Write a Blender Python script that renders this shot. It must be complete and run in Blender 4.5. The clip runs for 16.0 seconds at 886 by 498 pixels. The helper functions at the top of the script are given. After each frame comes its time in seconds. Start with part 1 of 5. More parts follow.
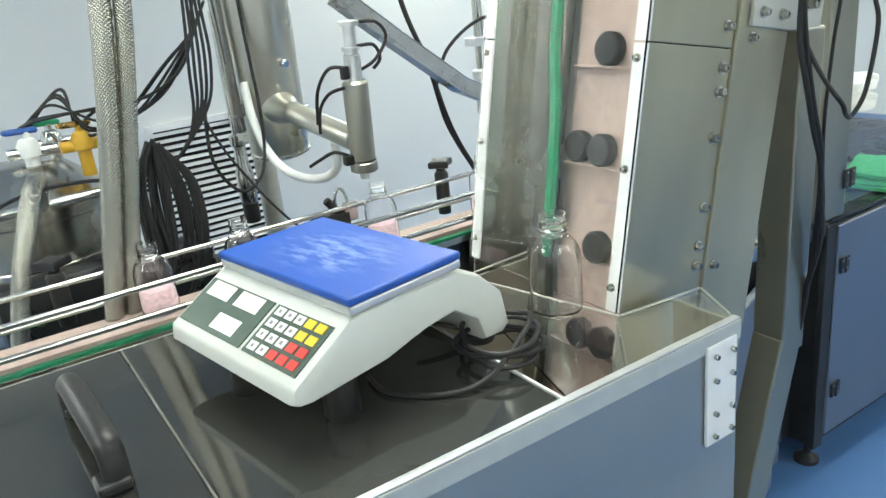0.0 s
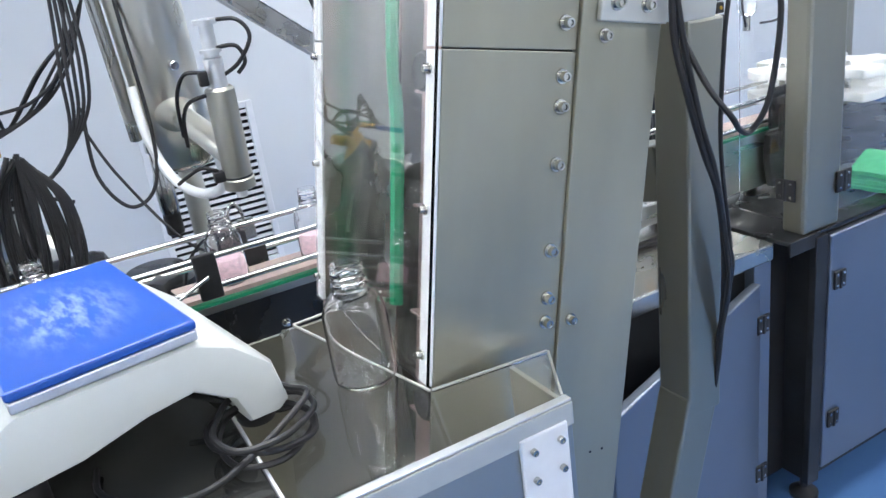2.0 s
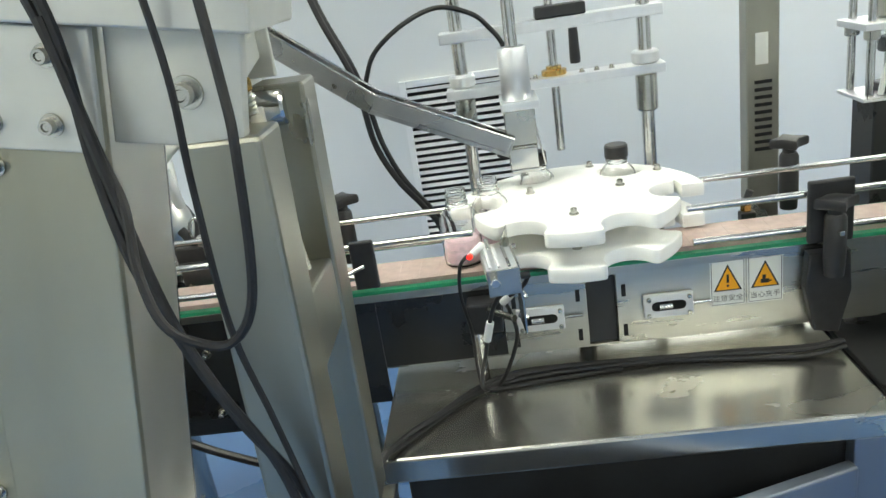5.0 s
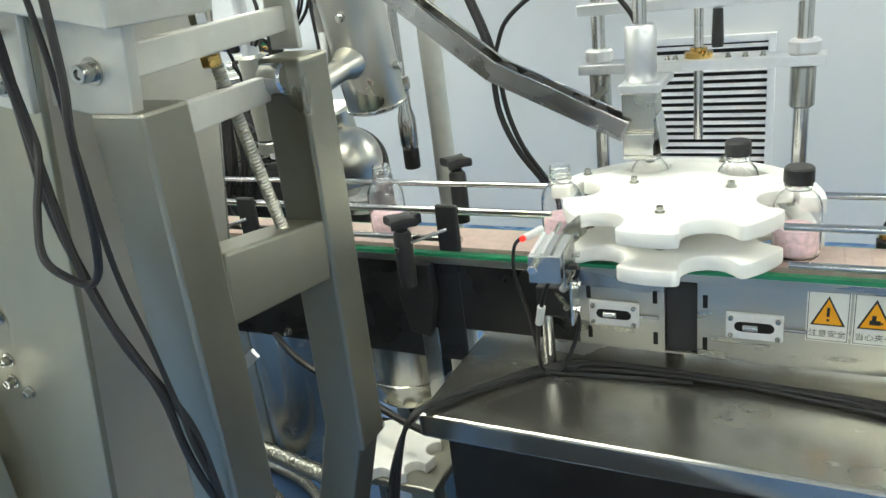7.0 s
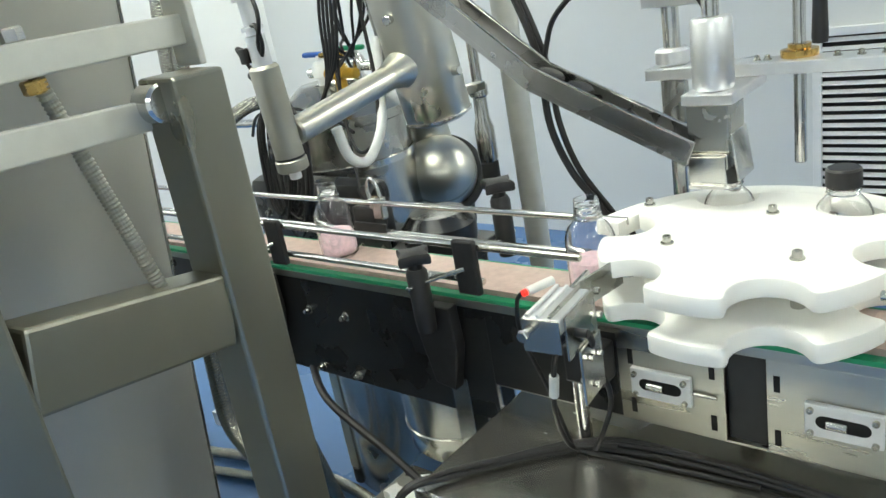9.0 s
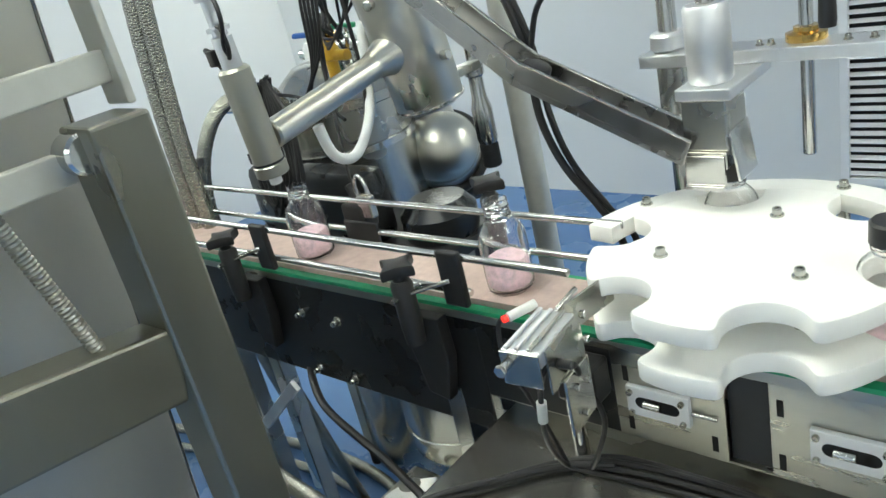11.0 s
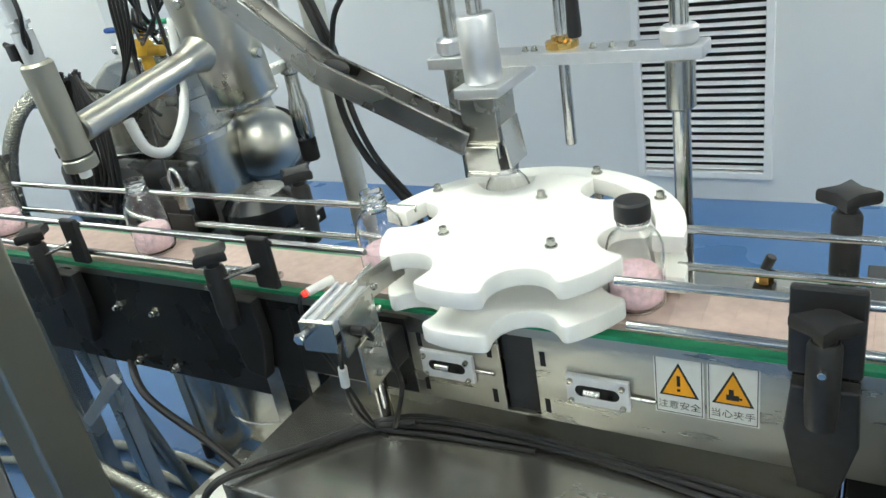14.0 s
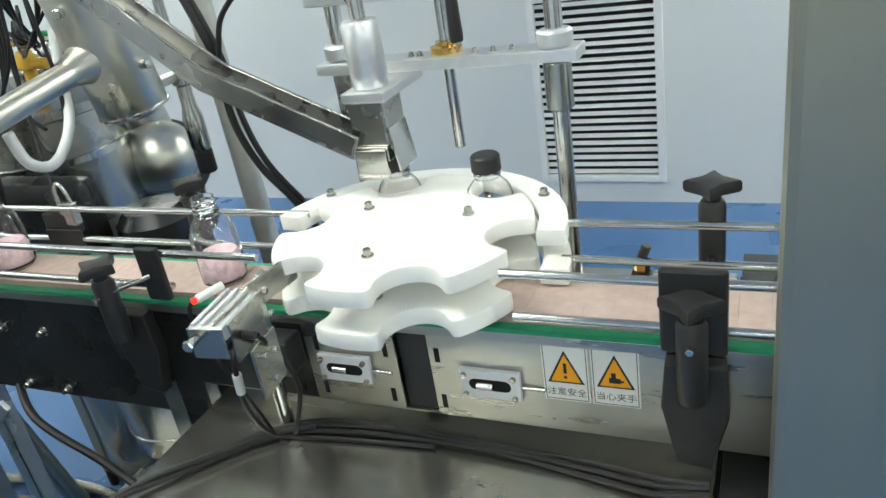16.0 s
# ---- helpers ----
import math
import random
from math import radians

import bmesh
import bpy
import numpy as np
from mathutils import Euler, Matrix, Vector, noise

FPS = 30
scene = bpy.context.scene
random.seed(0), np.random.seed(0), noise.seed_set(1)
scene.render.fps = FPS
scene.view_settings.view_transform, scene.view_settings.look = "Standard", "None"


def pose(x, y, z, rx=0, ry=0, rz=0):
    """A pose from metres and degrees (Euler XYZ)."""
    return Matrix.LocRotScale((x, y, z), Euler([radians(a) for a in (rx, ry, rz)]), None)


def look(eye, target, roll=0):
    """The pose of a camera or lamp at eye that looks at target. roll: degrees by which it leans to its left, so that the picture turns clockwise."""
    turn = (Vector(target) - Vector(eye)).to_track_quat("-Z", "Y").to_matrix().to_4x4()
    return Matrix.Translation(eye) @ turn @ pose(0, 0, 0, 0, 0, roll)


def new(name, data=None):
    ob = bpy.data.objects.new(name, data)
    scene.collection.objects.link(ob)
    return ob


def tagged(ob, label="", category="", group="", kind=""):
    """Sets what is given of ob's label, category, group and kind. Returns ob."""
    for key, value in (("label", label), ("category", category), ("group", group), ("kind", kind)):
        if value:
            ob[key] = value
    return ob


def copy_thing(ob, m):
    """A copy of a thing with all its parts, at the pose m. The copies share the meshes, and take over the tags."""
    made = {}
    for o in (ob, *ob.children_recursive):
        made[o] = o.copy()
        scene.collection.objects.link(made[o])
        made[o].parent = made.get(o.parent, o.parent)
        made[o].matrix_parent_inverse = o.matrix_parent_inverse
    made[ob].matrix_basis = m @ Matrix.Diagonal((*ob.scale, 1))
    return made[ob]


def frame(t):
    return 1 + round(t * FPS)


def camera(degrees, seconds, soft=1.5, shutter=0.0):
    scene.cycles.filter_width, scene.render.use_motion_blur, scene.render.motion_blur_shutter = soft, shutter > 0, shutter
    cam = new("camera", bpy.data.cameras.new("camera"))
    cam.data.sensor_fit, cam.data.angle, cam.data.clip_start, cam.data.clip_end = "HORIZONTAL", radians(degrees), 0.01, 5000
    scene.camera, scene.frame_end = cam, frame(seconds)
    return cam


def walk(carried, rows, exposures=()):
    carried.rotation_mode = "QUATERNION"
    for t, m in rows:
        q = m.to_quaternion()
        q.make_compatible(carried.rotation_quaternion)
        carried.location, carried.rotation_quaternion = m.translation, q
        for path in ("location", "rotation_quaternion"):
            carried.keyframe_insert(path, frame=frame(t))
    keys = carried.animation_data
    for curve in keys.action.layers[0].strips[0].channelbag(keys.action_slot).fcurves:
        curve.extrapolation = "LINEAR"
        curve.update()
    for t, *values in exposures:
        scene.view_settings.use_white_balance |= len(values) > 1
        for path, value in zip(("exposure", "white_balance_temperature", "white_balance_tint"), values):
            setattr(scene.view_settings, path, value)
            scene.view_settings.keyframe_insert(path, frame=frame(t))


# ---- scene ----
cam = camera(60.0, 16.0)
PATH = [
    (0, (-1.72, -1.446, 1.533), (-0.732, 0.158, 0.861), -6.3),
    (0.5, (-1.619, -1.433, 1.511), (-0.687, 0.194, 0.815), -6.9),
    (1, (-1.515, -1.427, 1.507), (-0.636, 0.225, 0.8), -7.5),
    (1.5, (-1.397, -1.425, 1.505), (-0.547, 0.243, 0.802), -7.9),
    (2, (-1.32, -1.431, 1.505), (-0.48, 0.244, 0.806), -8.2),
    (2.5, (-1.154, -1.423, 1.498), (-0.319, 0.267, 0.828), -8.1),
    (3, (-0.983, -1.403, 1.512), (-0.187, 0.318, 0.875), -6.2),
    (3.5, (-0.838, -1.38, 1.488), (-0.176, 0.385, 0.821), -6.8),
    (4, (-0.661, -1.365, 1.494), (-0.189, 0.458, 0.819), -7.9),
    (4.5, (-0.549, -1.317, 1.476), (-0.331, 0.554, 0.803), -8.1),
    (5, (-0.376, -1.286, 1.495), (-0.553, 0.581, 0.801), -8.9),
    (7.5, (0.033, -1.156, 1.5), (-0.943, 0.438, 0.788), -7.4),
    (8, (0.084, -1.07, 1.44), (-1.03, 0.456, 0.784), -8.2),
    (10.5, (0.085, -0.7, 1.478), (-1.227, 0.601, 0.713), -12.7),
    (11, (0.085, -0.748, 1.496), (-1.219, 0.552, 0.718), -13.6),
    (11.5, (0.123, -0.761, 1.536), (-1.163, 0.526, 0.704), -14.8),
    (12, (0.162, -0.767, 1.53), (-1.089, 0.56, 0.711), -14.0),
    (12.5, (0.175, -0.778, 1.529), (-1.022, 0.601, 0.714), -12.9),
    (13, (0.185, -0.787, 1.52), (-0.947, 0.641, 0.696), -11.9),
    (13.5, (0.19, -0.794, 1.514), (-0.854, 0.685, 0.665), -11.0),
    (14, (0.202, -0.802, 1.509), (-0.775, 0.717, 0.649), -10.3),
    (14.5, (0.219, -0.804, 1.501), (-0.713, 0.744, 0.643), -10.1),
    (15, (0.227, -0.801, 1.497), (-0.667, 0.767, 0.635), -10.1),
    (15.5, (0.239, -0.805, 1.488), (-0.614, 0.793, 0.641), -9.9),
    (16, (0.245, -0.809, 1.495), (-0.543, 0.815, 0.632), -9.6),
]
walk(cam, [(t, look(eye, target, roll)) for t, eye, target, roll in PATH],
     [(0.0, 0.37, 6750, 10), (1.0, 0.38, 6650, 11), (1.4, 0.46, 6150, 23), (2.0, 0.46, 6150, 23), (2.4, 0.48, 6750, 13), (3.5, 0.37, 7150, 14), (5.0, 0.27, 6980, 11), (8.0, 0.33, 7050, 10), (10.5, 0.14, 6720, 10), (16.0, 0.18, 6720, 10)])

FLOOR = -0.11      # the floor's height; the belt runs at 0.96
WALL_Y = 2.80
CEILING = 2.55

# ---- world and light ----
world = bpy.data.worlds.new("world")
scene.world = world
world.use_nodes = True
world.node_tree.nodes["Background"].inputs[0].default_value = (1.0, 1.0, 0.97, 1)
world.node_tree.nodes["Background"].inputs[1].default_value = 0.25



# ---- materials ----
def mat(name, color, rough=0.5, metal=0.0, var=0.0, scale=20.0, bump=0.0, bump_scale=200.0, stretch=(1, 1, 1),
        trans=0.0, ior=1.45, emit=0.0, rvar=0.0, coat=0.0):
    m = bpy.data.materials.new(name)
    m.use_nodes = True
    nt = m.node_tree
    b = nt.nodes["Principled BSDF"]
    b.inputs["Base Color"].default_value = (*color, 1)
    b.inputs["Roughness"].default_value = rough
    b.inputs["Metallic"].default_value = metal
    b.inputs["IOR"].default_value = ior
    b.inputs["Transmission Weight"].default_value = trans
    b.inputs["Coat Weight"].default_value = coat
    if emit:
        b.inputs["Emission Color"].default_value = (*color, 1)
        b.inputs["Emission Strength"].default_value = emit
    tc = nt.nodes.new("ShaderNodeTexCoord")
    mp = nt.nodes.new("ShaderNodeMapping")
    mp.inputs["Scale"].default_value = stretch
    nt.links.new(tc.outputs["Object"], mp.inputs["Vector"])
    if var or rvar:
        n = nt.nodes.new("ShaderNodeTexNoise")
        n.inputs["Scale"].default_value = scale
        n.inputs["Detail"].default_value = 6
        nt.links.new(mp.outputs[0], n.inputs["Vector"])
        if var:
            r = nt.nodes.new("ShaderNodeMapRange")
            r.inputs["From Min"].default_value, r.inputs["From Max"].default_value = 0.3, 0.7
            r.inputs["To Min"].default_value, r.inputs["To Max"].default_value = 1 - var, 1 + var
            nt.links.new(n.outputs["Fac"], r.inputs["Value"])
            h = nt.nodes.new("ShaderNodeVectorMath")
            h.operation = "SCALE"
            h.inputs[0].default_value = color
            nt.links.new(r.outputs[0], h.inputs["Scale"])
            nt.links.new(h.outputs[0], b.inputs["Base Color"])
        if rvar:
            r2 = nt.nodes.new("ShaderNodeMapRange")
            r2.inputs["From Min"].default_value, r2.inputs["From Max"].default_value = 0.3, 0.7
            r2.inputs["To Min"].default_value, r2.inputs["To Max"].default_value = max(rough - rvar, 0.02), rough + rvar
            nt.links.new(n.outputs["Fac"], r2.inputs["Value"])
            nt.links.new(r2.outputs[0], b.inputs["Roughness"])
    if bump:
        n2 = nt.nodes.new("ShaderNodeTexNoise")
        n2.inputs["Scale"].default_value = bump_scale
        n2.inputs["Detail"].default_value = 4
        nt.links.new(mp.outputs[0], n2.inputs["Vector"])
        bp = nt.nodes.new("ShaderNodeBump")
        bp.inputs["Strength"].default_value = bump
        bp.inputs["Distance"].default_value = 0.002
        nt.links.new(n2.outputs["Fac"], bp.inputs["Height"])
        nt.links.new(bp.outputs[0], b.inputs["Normal"])
    return m


STEEL = mat("brushed_steel", (0.48, 0.475, 0.435), 0.25, 1.0, 0.05, 5, 0.0, 160, (1, 1, 1), rvar=0.05)
STEEL_X = mat("brushed_steel_lengthwise", (0.46, 0.455, 0.405), 0.30, 1.0, 0.06, 30, 0.0, 160, (0.12, 1, 1), rvar=0.06)
STEEL_DULL = mat("sandblasted_steel", (0.39, 0.385, 0.33), 0.36, 0.80, 0.20, 6, 0.01, 300, (1, 1, 0.35), rvar=0.14)
# Copy of sandblasted_steel with the panels' darker, warmer shade put into its colour.
ELEVATOR_M = mat("elevator_steel_darkened", (0.365, 0.355, 0.280), 0.37, 0.80, 0.16, 6, 0.01, 300, (1, 1, 0.35), rvar=0.12)
PLATE_M = mat("pale_machined_plate", (0.58, 0.58, 0.53), 0.42, 0.6, 0.06, 30, 0.03, 400, rvar=0.06)
TANK_M = mat("tank_steel", (0.60, 0.59, 0.53), 0.33, 1.0, 0.06, 5, 0.0, 160, rvar=0.08)
BACK_M = mat("polished_back_panel", (0.58, 0.57, 0.51), 0.36, 0.55, 0.10, 4, 0.01, 30, (1, 1, 0.4), rvar=0.07)
WORKTOP_M = mat("worktop_steel", (0.50, 0.49, 0.45), 0.24, 0.95, 0.05, 9, 0.004, 60, (0.5, 1, 1), rvar=0.05)
FRAME_M = mat("brushed_frame_tube", (0.31, 0.305, 0.255), 0.34, 0.9, 0.12, 6, 0.01, 300, (1, 1, 0.3), rvar=0.08)
CHUTE_M = mat("chute_steel", (0.42, 0.42, 0.41), 0.28, 1.0, 0.12, 14, 0.01, 120, rvar=0.10)
HOPPER_M = mat("hopper_steel", (0.36, 0.38, 0.37), 0.38, 0.8, 0.08, 4, 0.01, 300, (0.4, 1, 1), rvar=0.08)
# Near-black steel; on the left conveyor plates it stands for shade and reflections.
DARK_AND_SHADED = mat("dark_and_shaded_steel", (0.060, 0.062, 0.064), 0.30, 0.8, 0.15, 9, 0.02, 200, rvar=0.10)
TUBE_STEEL = mat("tube_steel", (0.60, 0.60, 0.58), 0.16, 1.0, 0.03, 30, rvar=0.05)
ALU = mat("aluminium", (0.72, 0.73, 0.74), 0.38, 0.9, 0.05, 40, 0.05, 300, rvar=0.06)
ALU_PAINT = mat("white_anodised_plate", (0.72, 0.73, 0.74), 0.5, 0.15, 0.04, 30, 0.03, 400)
# Dark steel parts, and solid fills that stand for shaded gaps and insides.
DARK_STEEL_AND_SHADE = mat("dark_steel_and_shade", (0.03, 0.032, 0.035), 0.45, 0.3, 0.2, 12, 0.05, 150)
BLACK = mat("black_plastic", (0.020, 0.020, 0.021), 0.42, 0.0, 0.2, 60, 0.05, 500)
RUBBER = mat("black_rubber", (0.013, 0.013, 0.014), 0.48, 0.0, 0.2, 60)
NYLON = mat("white_nylon", (0.90, 0.90, 0.86), 0.42, 0.0, 0.02, 14, 0.03, 250)
BELT = mat("belt_plastic", (0.50, 0.38, 0.34), 0.5, 0.0, 0.10, 60, 0.05, 300)
GREEN = mat("green_strip", (0.01, 0.26, 0.12), 0.35, 0.0, 0.08, 40)
CLEAR = mat("clear_plastic", (0.97, 0.98, 0.98), 0.02, 0.0, trans=1.0, ior=1.46)
SMOKED = mat("smoked_lid", (0.030, 0.031, 0.028), 0.06, 0.0, 0.25, 7, 0.0, rvar=0.03, ior=1.65)
PINK = mat("pink_contents", (0.82, 0.58, 0.63), 0.7, 0.0, 0.18, 110, 0.8, 220)
BLUE = mat("blue_platform", (0.016, 0.085, 0.40), 0.36, 0.0, 0.0, 11, 0.04, 500)


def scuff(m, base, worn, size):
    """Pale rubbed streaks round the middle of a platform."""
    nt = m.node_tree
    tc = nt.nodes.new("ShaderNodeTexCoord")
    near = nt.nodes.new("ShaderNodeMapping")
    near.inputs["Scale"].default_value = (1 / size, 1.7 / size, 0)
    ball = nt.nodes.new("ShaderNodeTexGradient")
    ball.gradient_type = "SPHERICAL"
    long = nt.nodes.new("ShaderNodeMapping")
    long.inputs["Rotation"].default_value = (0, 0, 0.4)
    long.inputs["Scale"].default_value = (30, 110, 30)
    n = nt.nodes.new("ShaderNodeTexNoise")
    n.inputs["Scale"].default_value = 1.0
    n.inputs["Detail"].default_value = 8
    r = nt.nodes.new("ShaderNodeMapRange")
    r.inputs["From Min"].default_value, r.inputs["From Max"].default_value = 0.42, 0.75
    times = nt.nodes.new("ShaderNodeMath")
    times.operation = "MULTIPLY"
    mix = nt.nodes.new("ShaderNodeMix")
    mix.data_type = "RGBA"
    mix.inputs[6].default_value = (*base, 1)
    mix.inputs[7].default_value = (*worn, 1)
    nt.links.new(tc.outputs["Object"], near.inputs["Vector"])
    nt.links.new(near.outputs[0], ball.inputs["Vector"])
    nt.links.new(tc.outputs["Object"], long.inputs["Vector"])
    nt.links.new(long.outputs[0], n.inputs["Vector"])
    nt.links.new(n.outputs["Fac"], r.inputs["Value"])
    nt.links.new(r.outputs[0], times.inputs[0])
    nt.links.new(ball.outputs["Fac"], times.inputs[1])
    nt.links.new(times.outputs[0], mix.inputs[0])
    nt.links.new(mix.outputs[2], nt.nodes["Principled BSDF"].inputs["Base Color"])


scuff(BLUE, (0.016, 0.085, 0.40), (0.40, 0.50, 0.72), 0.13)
ABS = mat("off_white_abs", (0.58, 0.60, 0.57), 0.45, 0.0, 0.03, 12, 0.04, 700)
FACE = mat("dark_green_panel", (0.07, 0.105, 0.085), 0.35, 0.0, 0.08, 40)
LCD = mat("display_window", (0.75, 0.78, 0.74), 0.25, 0.0, 0.03, 30)
KEY_W = mat("white_key", (0.72, 0.74, 0.74), 0.5, var=0.04)
KEY_Y = mat("yellow_key", (0.70, 0.52, 0.05), 0.5, var=0.05)
KEY_R = mat("red_key", (0.62, 0.07, 0.06), 0.5, var=0.05)
PRINT = mat("grey_print", (0.25, 0.27, 0.28), 0.6)
FLOOR_M = mat("blue_epoxy_floor", (0.075, 0.17, 0.36), 0.30, 0.0, 0.08, 1.5, 0.03, 60, rvar=0.08)
WALL_M = mat("white_wall_panel", (0.74, 0.76, 0.765), 0.45, 0.0, 0.02, 1.2, 0.02, 40)
CEIL_M = mat("white_ceiling_panel", (0.78, 0.80, 0.82), 0.6, 0.0, 0.02, 1.2)
LIGHT_M = mat("lit_diffuser", (0.945, 1.0, 0.915), 0.5, emit=14.0)
GRILLE = mat("white_grille", (0.80, 0.81, 0.82), 0.45, 0.0, 0.02, 20)
# Near-black for sheets and boxes that stand for the shade inside openings.
OPENING_SHADE = mat("opening_shade", (0.008, 0.008, 0.009), 0.8)
BRASS = mat("brass", (0.55, 0.36, 0.12), 0.25, 1.0, 0.08, 40, rvar=0.06)
YELLOW = mat("yellow_paint", (0.55, 0.32, 0.03), 0.45, var=0.08)
VALVE_BLUE = mat("blue_handle", (0.02, 0.09, 0.33), 0.4, var=0.06)
BRAID = mat("braided_hose", (0.50, 0.50, 0.46), 0.27, 1.0)


def weave(m, scale):
    """Two crossing sets of fine strands as relief and tone."""
    nt = m.node_tree
    b = nt.nodes["Principled BSDF"]
    tc = nt.nodes.new("ShaderNodeTexCoord")
    both = nt.nodes.new("ShaderNodeMath")
    both.operation = "MAXIMUM"
    for k, tilt in enumerate((0.62, -0.62)):
        mp = nt.nodes.new("ShaderNodeMapping")
        mp.inputs["Rotation"].default_value = (tilt, tilt, 0)
        w = nt.nodes.new("ShaderNodeTexWave")
        w.bands_direction = "Z"
        w.inputs["Scale"].default_value = scale
        nt.links.new(tc.outputs["Object"], mp.inputs["Vector"])
        nt.links.new(mp.outputs[0], w.inputs["Vector"])
        nt.links.new(w.outputs["Fac"], both.inputs[k])
    r = nt.nodes.new("ShaderNodeMapRange")
    r.inputs["To Min"].default_value, r.inputs["To Max"].default_value = 0.35, 1.0
    h = nt.nodes.new("ShaderNodeVectorMath")
    h.operation = "SCALE"
    h.inputs[0].default_value = (0.46, 0.46, 0.41)
    bp = nt.nodes.new("ShaderNodeBump")
    bp.inputs["Strength"].default_value = 0.7
    bp.inputs["Distance"].default_value = 0.002
    nt.links.new(both.outputs[0], r.inputs["Value"])
    nt.links.new(r.outputs[0], h.inputs["Scale"])
    nt.links.new(h.outputs[0], b.inputs["Base Color"])
    nt.links.new(both.outputs[0], bp.inputs["Height"])
    nt.links.new(bp.outputs[0], b.inputs["Normal"])


weave(BRAID, 70.0)
HOSE_W = mat("white_tubing", (0.70, 0.72, 0.72), 0.35, var=0.05)
LABEL_W = mat("label_white", (0.72, 0.73, 0.70), 0.45, var=0.03)
LABEL_O = mat("label_orange", (0.85, 0.36, 0.01), 0.45, var=0.03)
PRINT_K = mat("black_print", (0.015, 0.015, 0.015), 0.5)
RED_LED = mat("red_led", (0.9, 0.03, 0.02), 0.3, emit=1.2)
CLOTH = mat("green_cloth", (0.08, 0.46, 0.20), 0.85, 0.0, 0.12, 60, 0.5, 300)
DOOR_M = mat("satin_door", (0.20, 0.23, 0.28), 0.33, 0.7, 0.05, 5, 0.04, 200, rvar=0.06)


# ---- builders ----
def part(name, bm, material, parent=None, label="", smooth=False):
    me = bpy.data.meshes.new(name)
    bm.normal_update()
    bm.to_mesh(me)
    bm.free()
    me.materials.append(material)
    if smooth:
        for p in me.polygons:
            p.use_smooth = True
        me.set_sharp_from_angle(angle=radians(38))
    ob = new(name, me)
    if parent is not None:
        ob.parent = parent
    if label:
        ob["label"] = label
    return ob


def thing(name, label, category, at=(0, 0, 0), group="", kind="", turn=(0, 0, 0)):
    ob = new(name)
    ob.empty_display_size = 0.02
    ob.matrix_basis = pose(*at, *turn)
    return tagged(ob, label, category, group, kind)


def box(size, at=(0, 0, 0), bevel=0.0, turn=(0, 0, 0), bm=None, seg=2):
    """A box of that size round its centre."""
    own = bmesh.new()
    bmesh.ops.create_cube(own, size=1)
    bmesh.ops.scale(own, vec=size, verts=own.verts)
    if bevel:
        bmesh.ops.bevel(own, geom=own.edges[:], offset=min(bevel, min(size) * 0.45), segments=seg, affect="EDGES", profile=0.5)
    own.transform(pose(*at, *turn))
    return merge(bm, own)


def merge(bm, own):
    if bm is None:
        return own
    me = bpy.data.meshes.new("tmp")
    own.to_mesh(me)
    own.free()
    bm.from_mesh(me)
    bpy.data.meshes.remove(me)
    return bm


def span(a, b, bevel=0.0, bm=None):
    """A box between two corners."""
    return box([abs(b[i] - a[i]) for i in range(3)], [(a[i] + b[i]) / 2 for i in range(3)], bevel, bm=bm)


def lathe(profile, at=(0, 0, 0), turn=(0, 0, 0), n=32, bm=None):
    """A body of revolution about z from (radius, height) pairs."""
    own = bmesh.new()
    rings = []
    for r, z in profile:
        if r < 1e-6:
            rings.append([own.verts.new((0, 0, z))])
        else:
            rings.append([own.verts.new((r * math.cos(2 * math.pi * i / n), r * math.sin(2 * math.pi * i / n), z)) for i in range(n)])
    for a, b in zip(rings, rings[1:]):
        for i in range(n):
            j = (i + 1) % n
            if len(a) == 1 and len(b) > 1:
                own.faces.new((a[0], b[j], b[i]))
            elif len(b) == 1 and len(a) > 1:
                own.faces.new((a[i], a[j], b[0]))
            elif len(a) > 1:
                own.faces.new((a[i], a[j], b[j], b[i]))
    bmesh.ops.recalc_face_normals(own, faces=own.faces)
    own.transform(pose(*at, *turn))
    return merge(bm, own)


def rod(a, b, r, n=20, bm=None, bevel=0.0):
    """A round bar from a to b."""
    a, b = Vector(a), Vector(b)
    d = b - a
    L = d.length
    c = min(bevel or r * 0.15, r * 0.5, L * 0.3)
    own = lathe([(0, 0), (r - c, 0), (r, c), (r, L - c), (r - c, L), (0, L)], n=n)
    own.transform(Matrix.Translation(a) @ d.to_track_quat("Z", "Y").to_matrix().to_4x4())
    return merge(bm, own)


def beam(a, b, w, d, up=(0, 1, 0), bevel=0.004, bm=None):
    """A square bar from a to b, w wide across up and d deep along up."""
    a, b = Vector(a), Vector(b)
    z = (b - a).normalized()
    y = (Vector(up) - z * z.dot(Vector(up))).normalized()
    x = y.cross(z)
    m = Matrix((x, y, z)).transposed().to_4x4()
    own = box((w, d, (b - a).length), bevel=bevel)
    own.transform(Matrix.Translation((a + b) / 2) @ m)
    return merge(bm, own)


def smooth_path(points, steps=8, closed=False):
    p = [Vector(q) for q in points]
    out = []
    for i in range(len(p) - 1):
        p0, p1, p2, p3 = p[max(i - 1, 0)], p[i], p[i + 1], p[min(i + 2, len(p) - 1)]
        for k in range(steps):
            t = k / steps
            out.append(0.5 * (2 * p1 + (p2 - p0) * t + (2 * p0 - 5 * p1 + 4 * p2 - p3) * t * t + (3 * p1 - p0 - 3 * p2 + p3) * t ** 3))
    return out + [p[-1]]


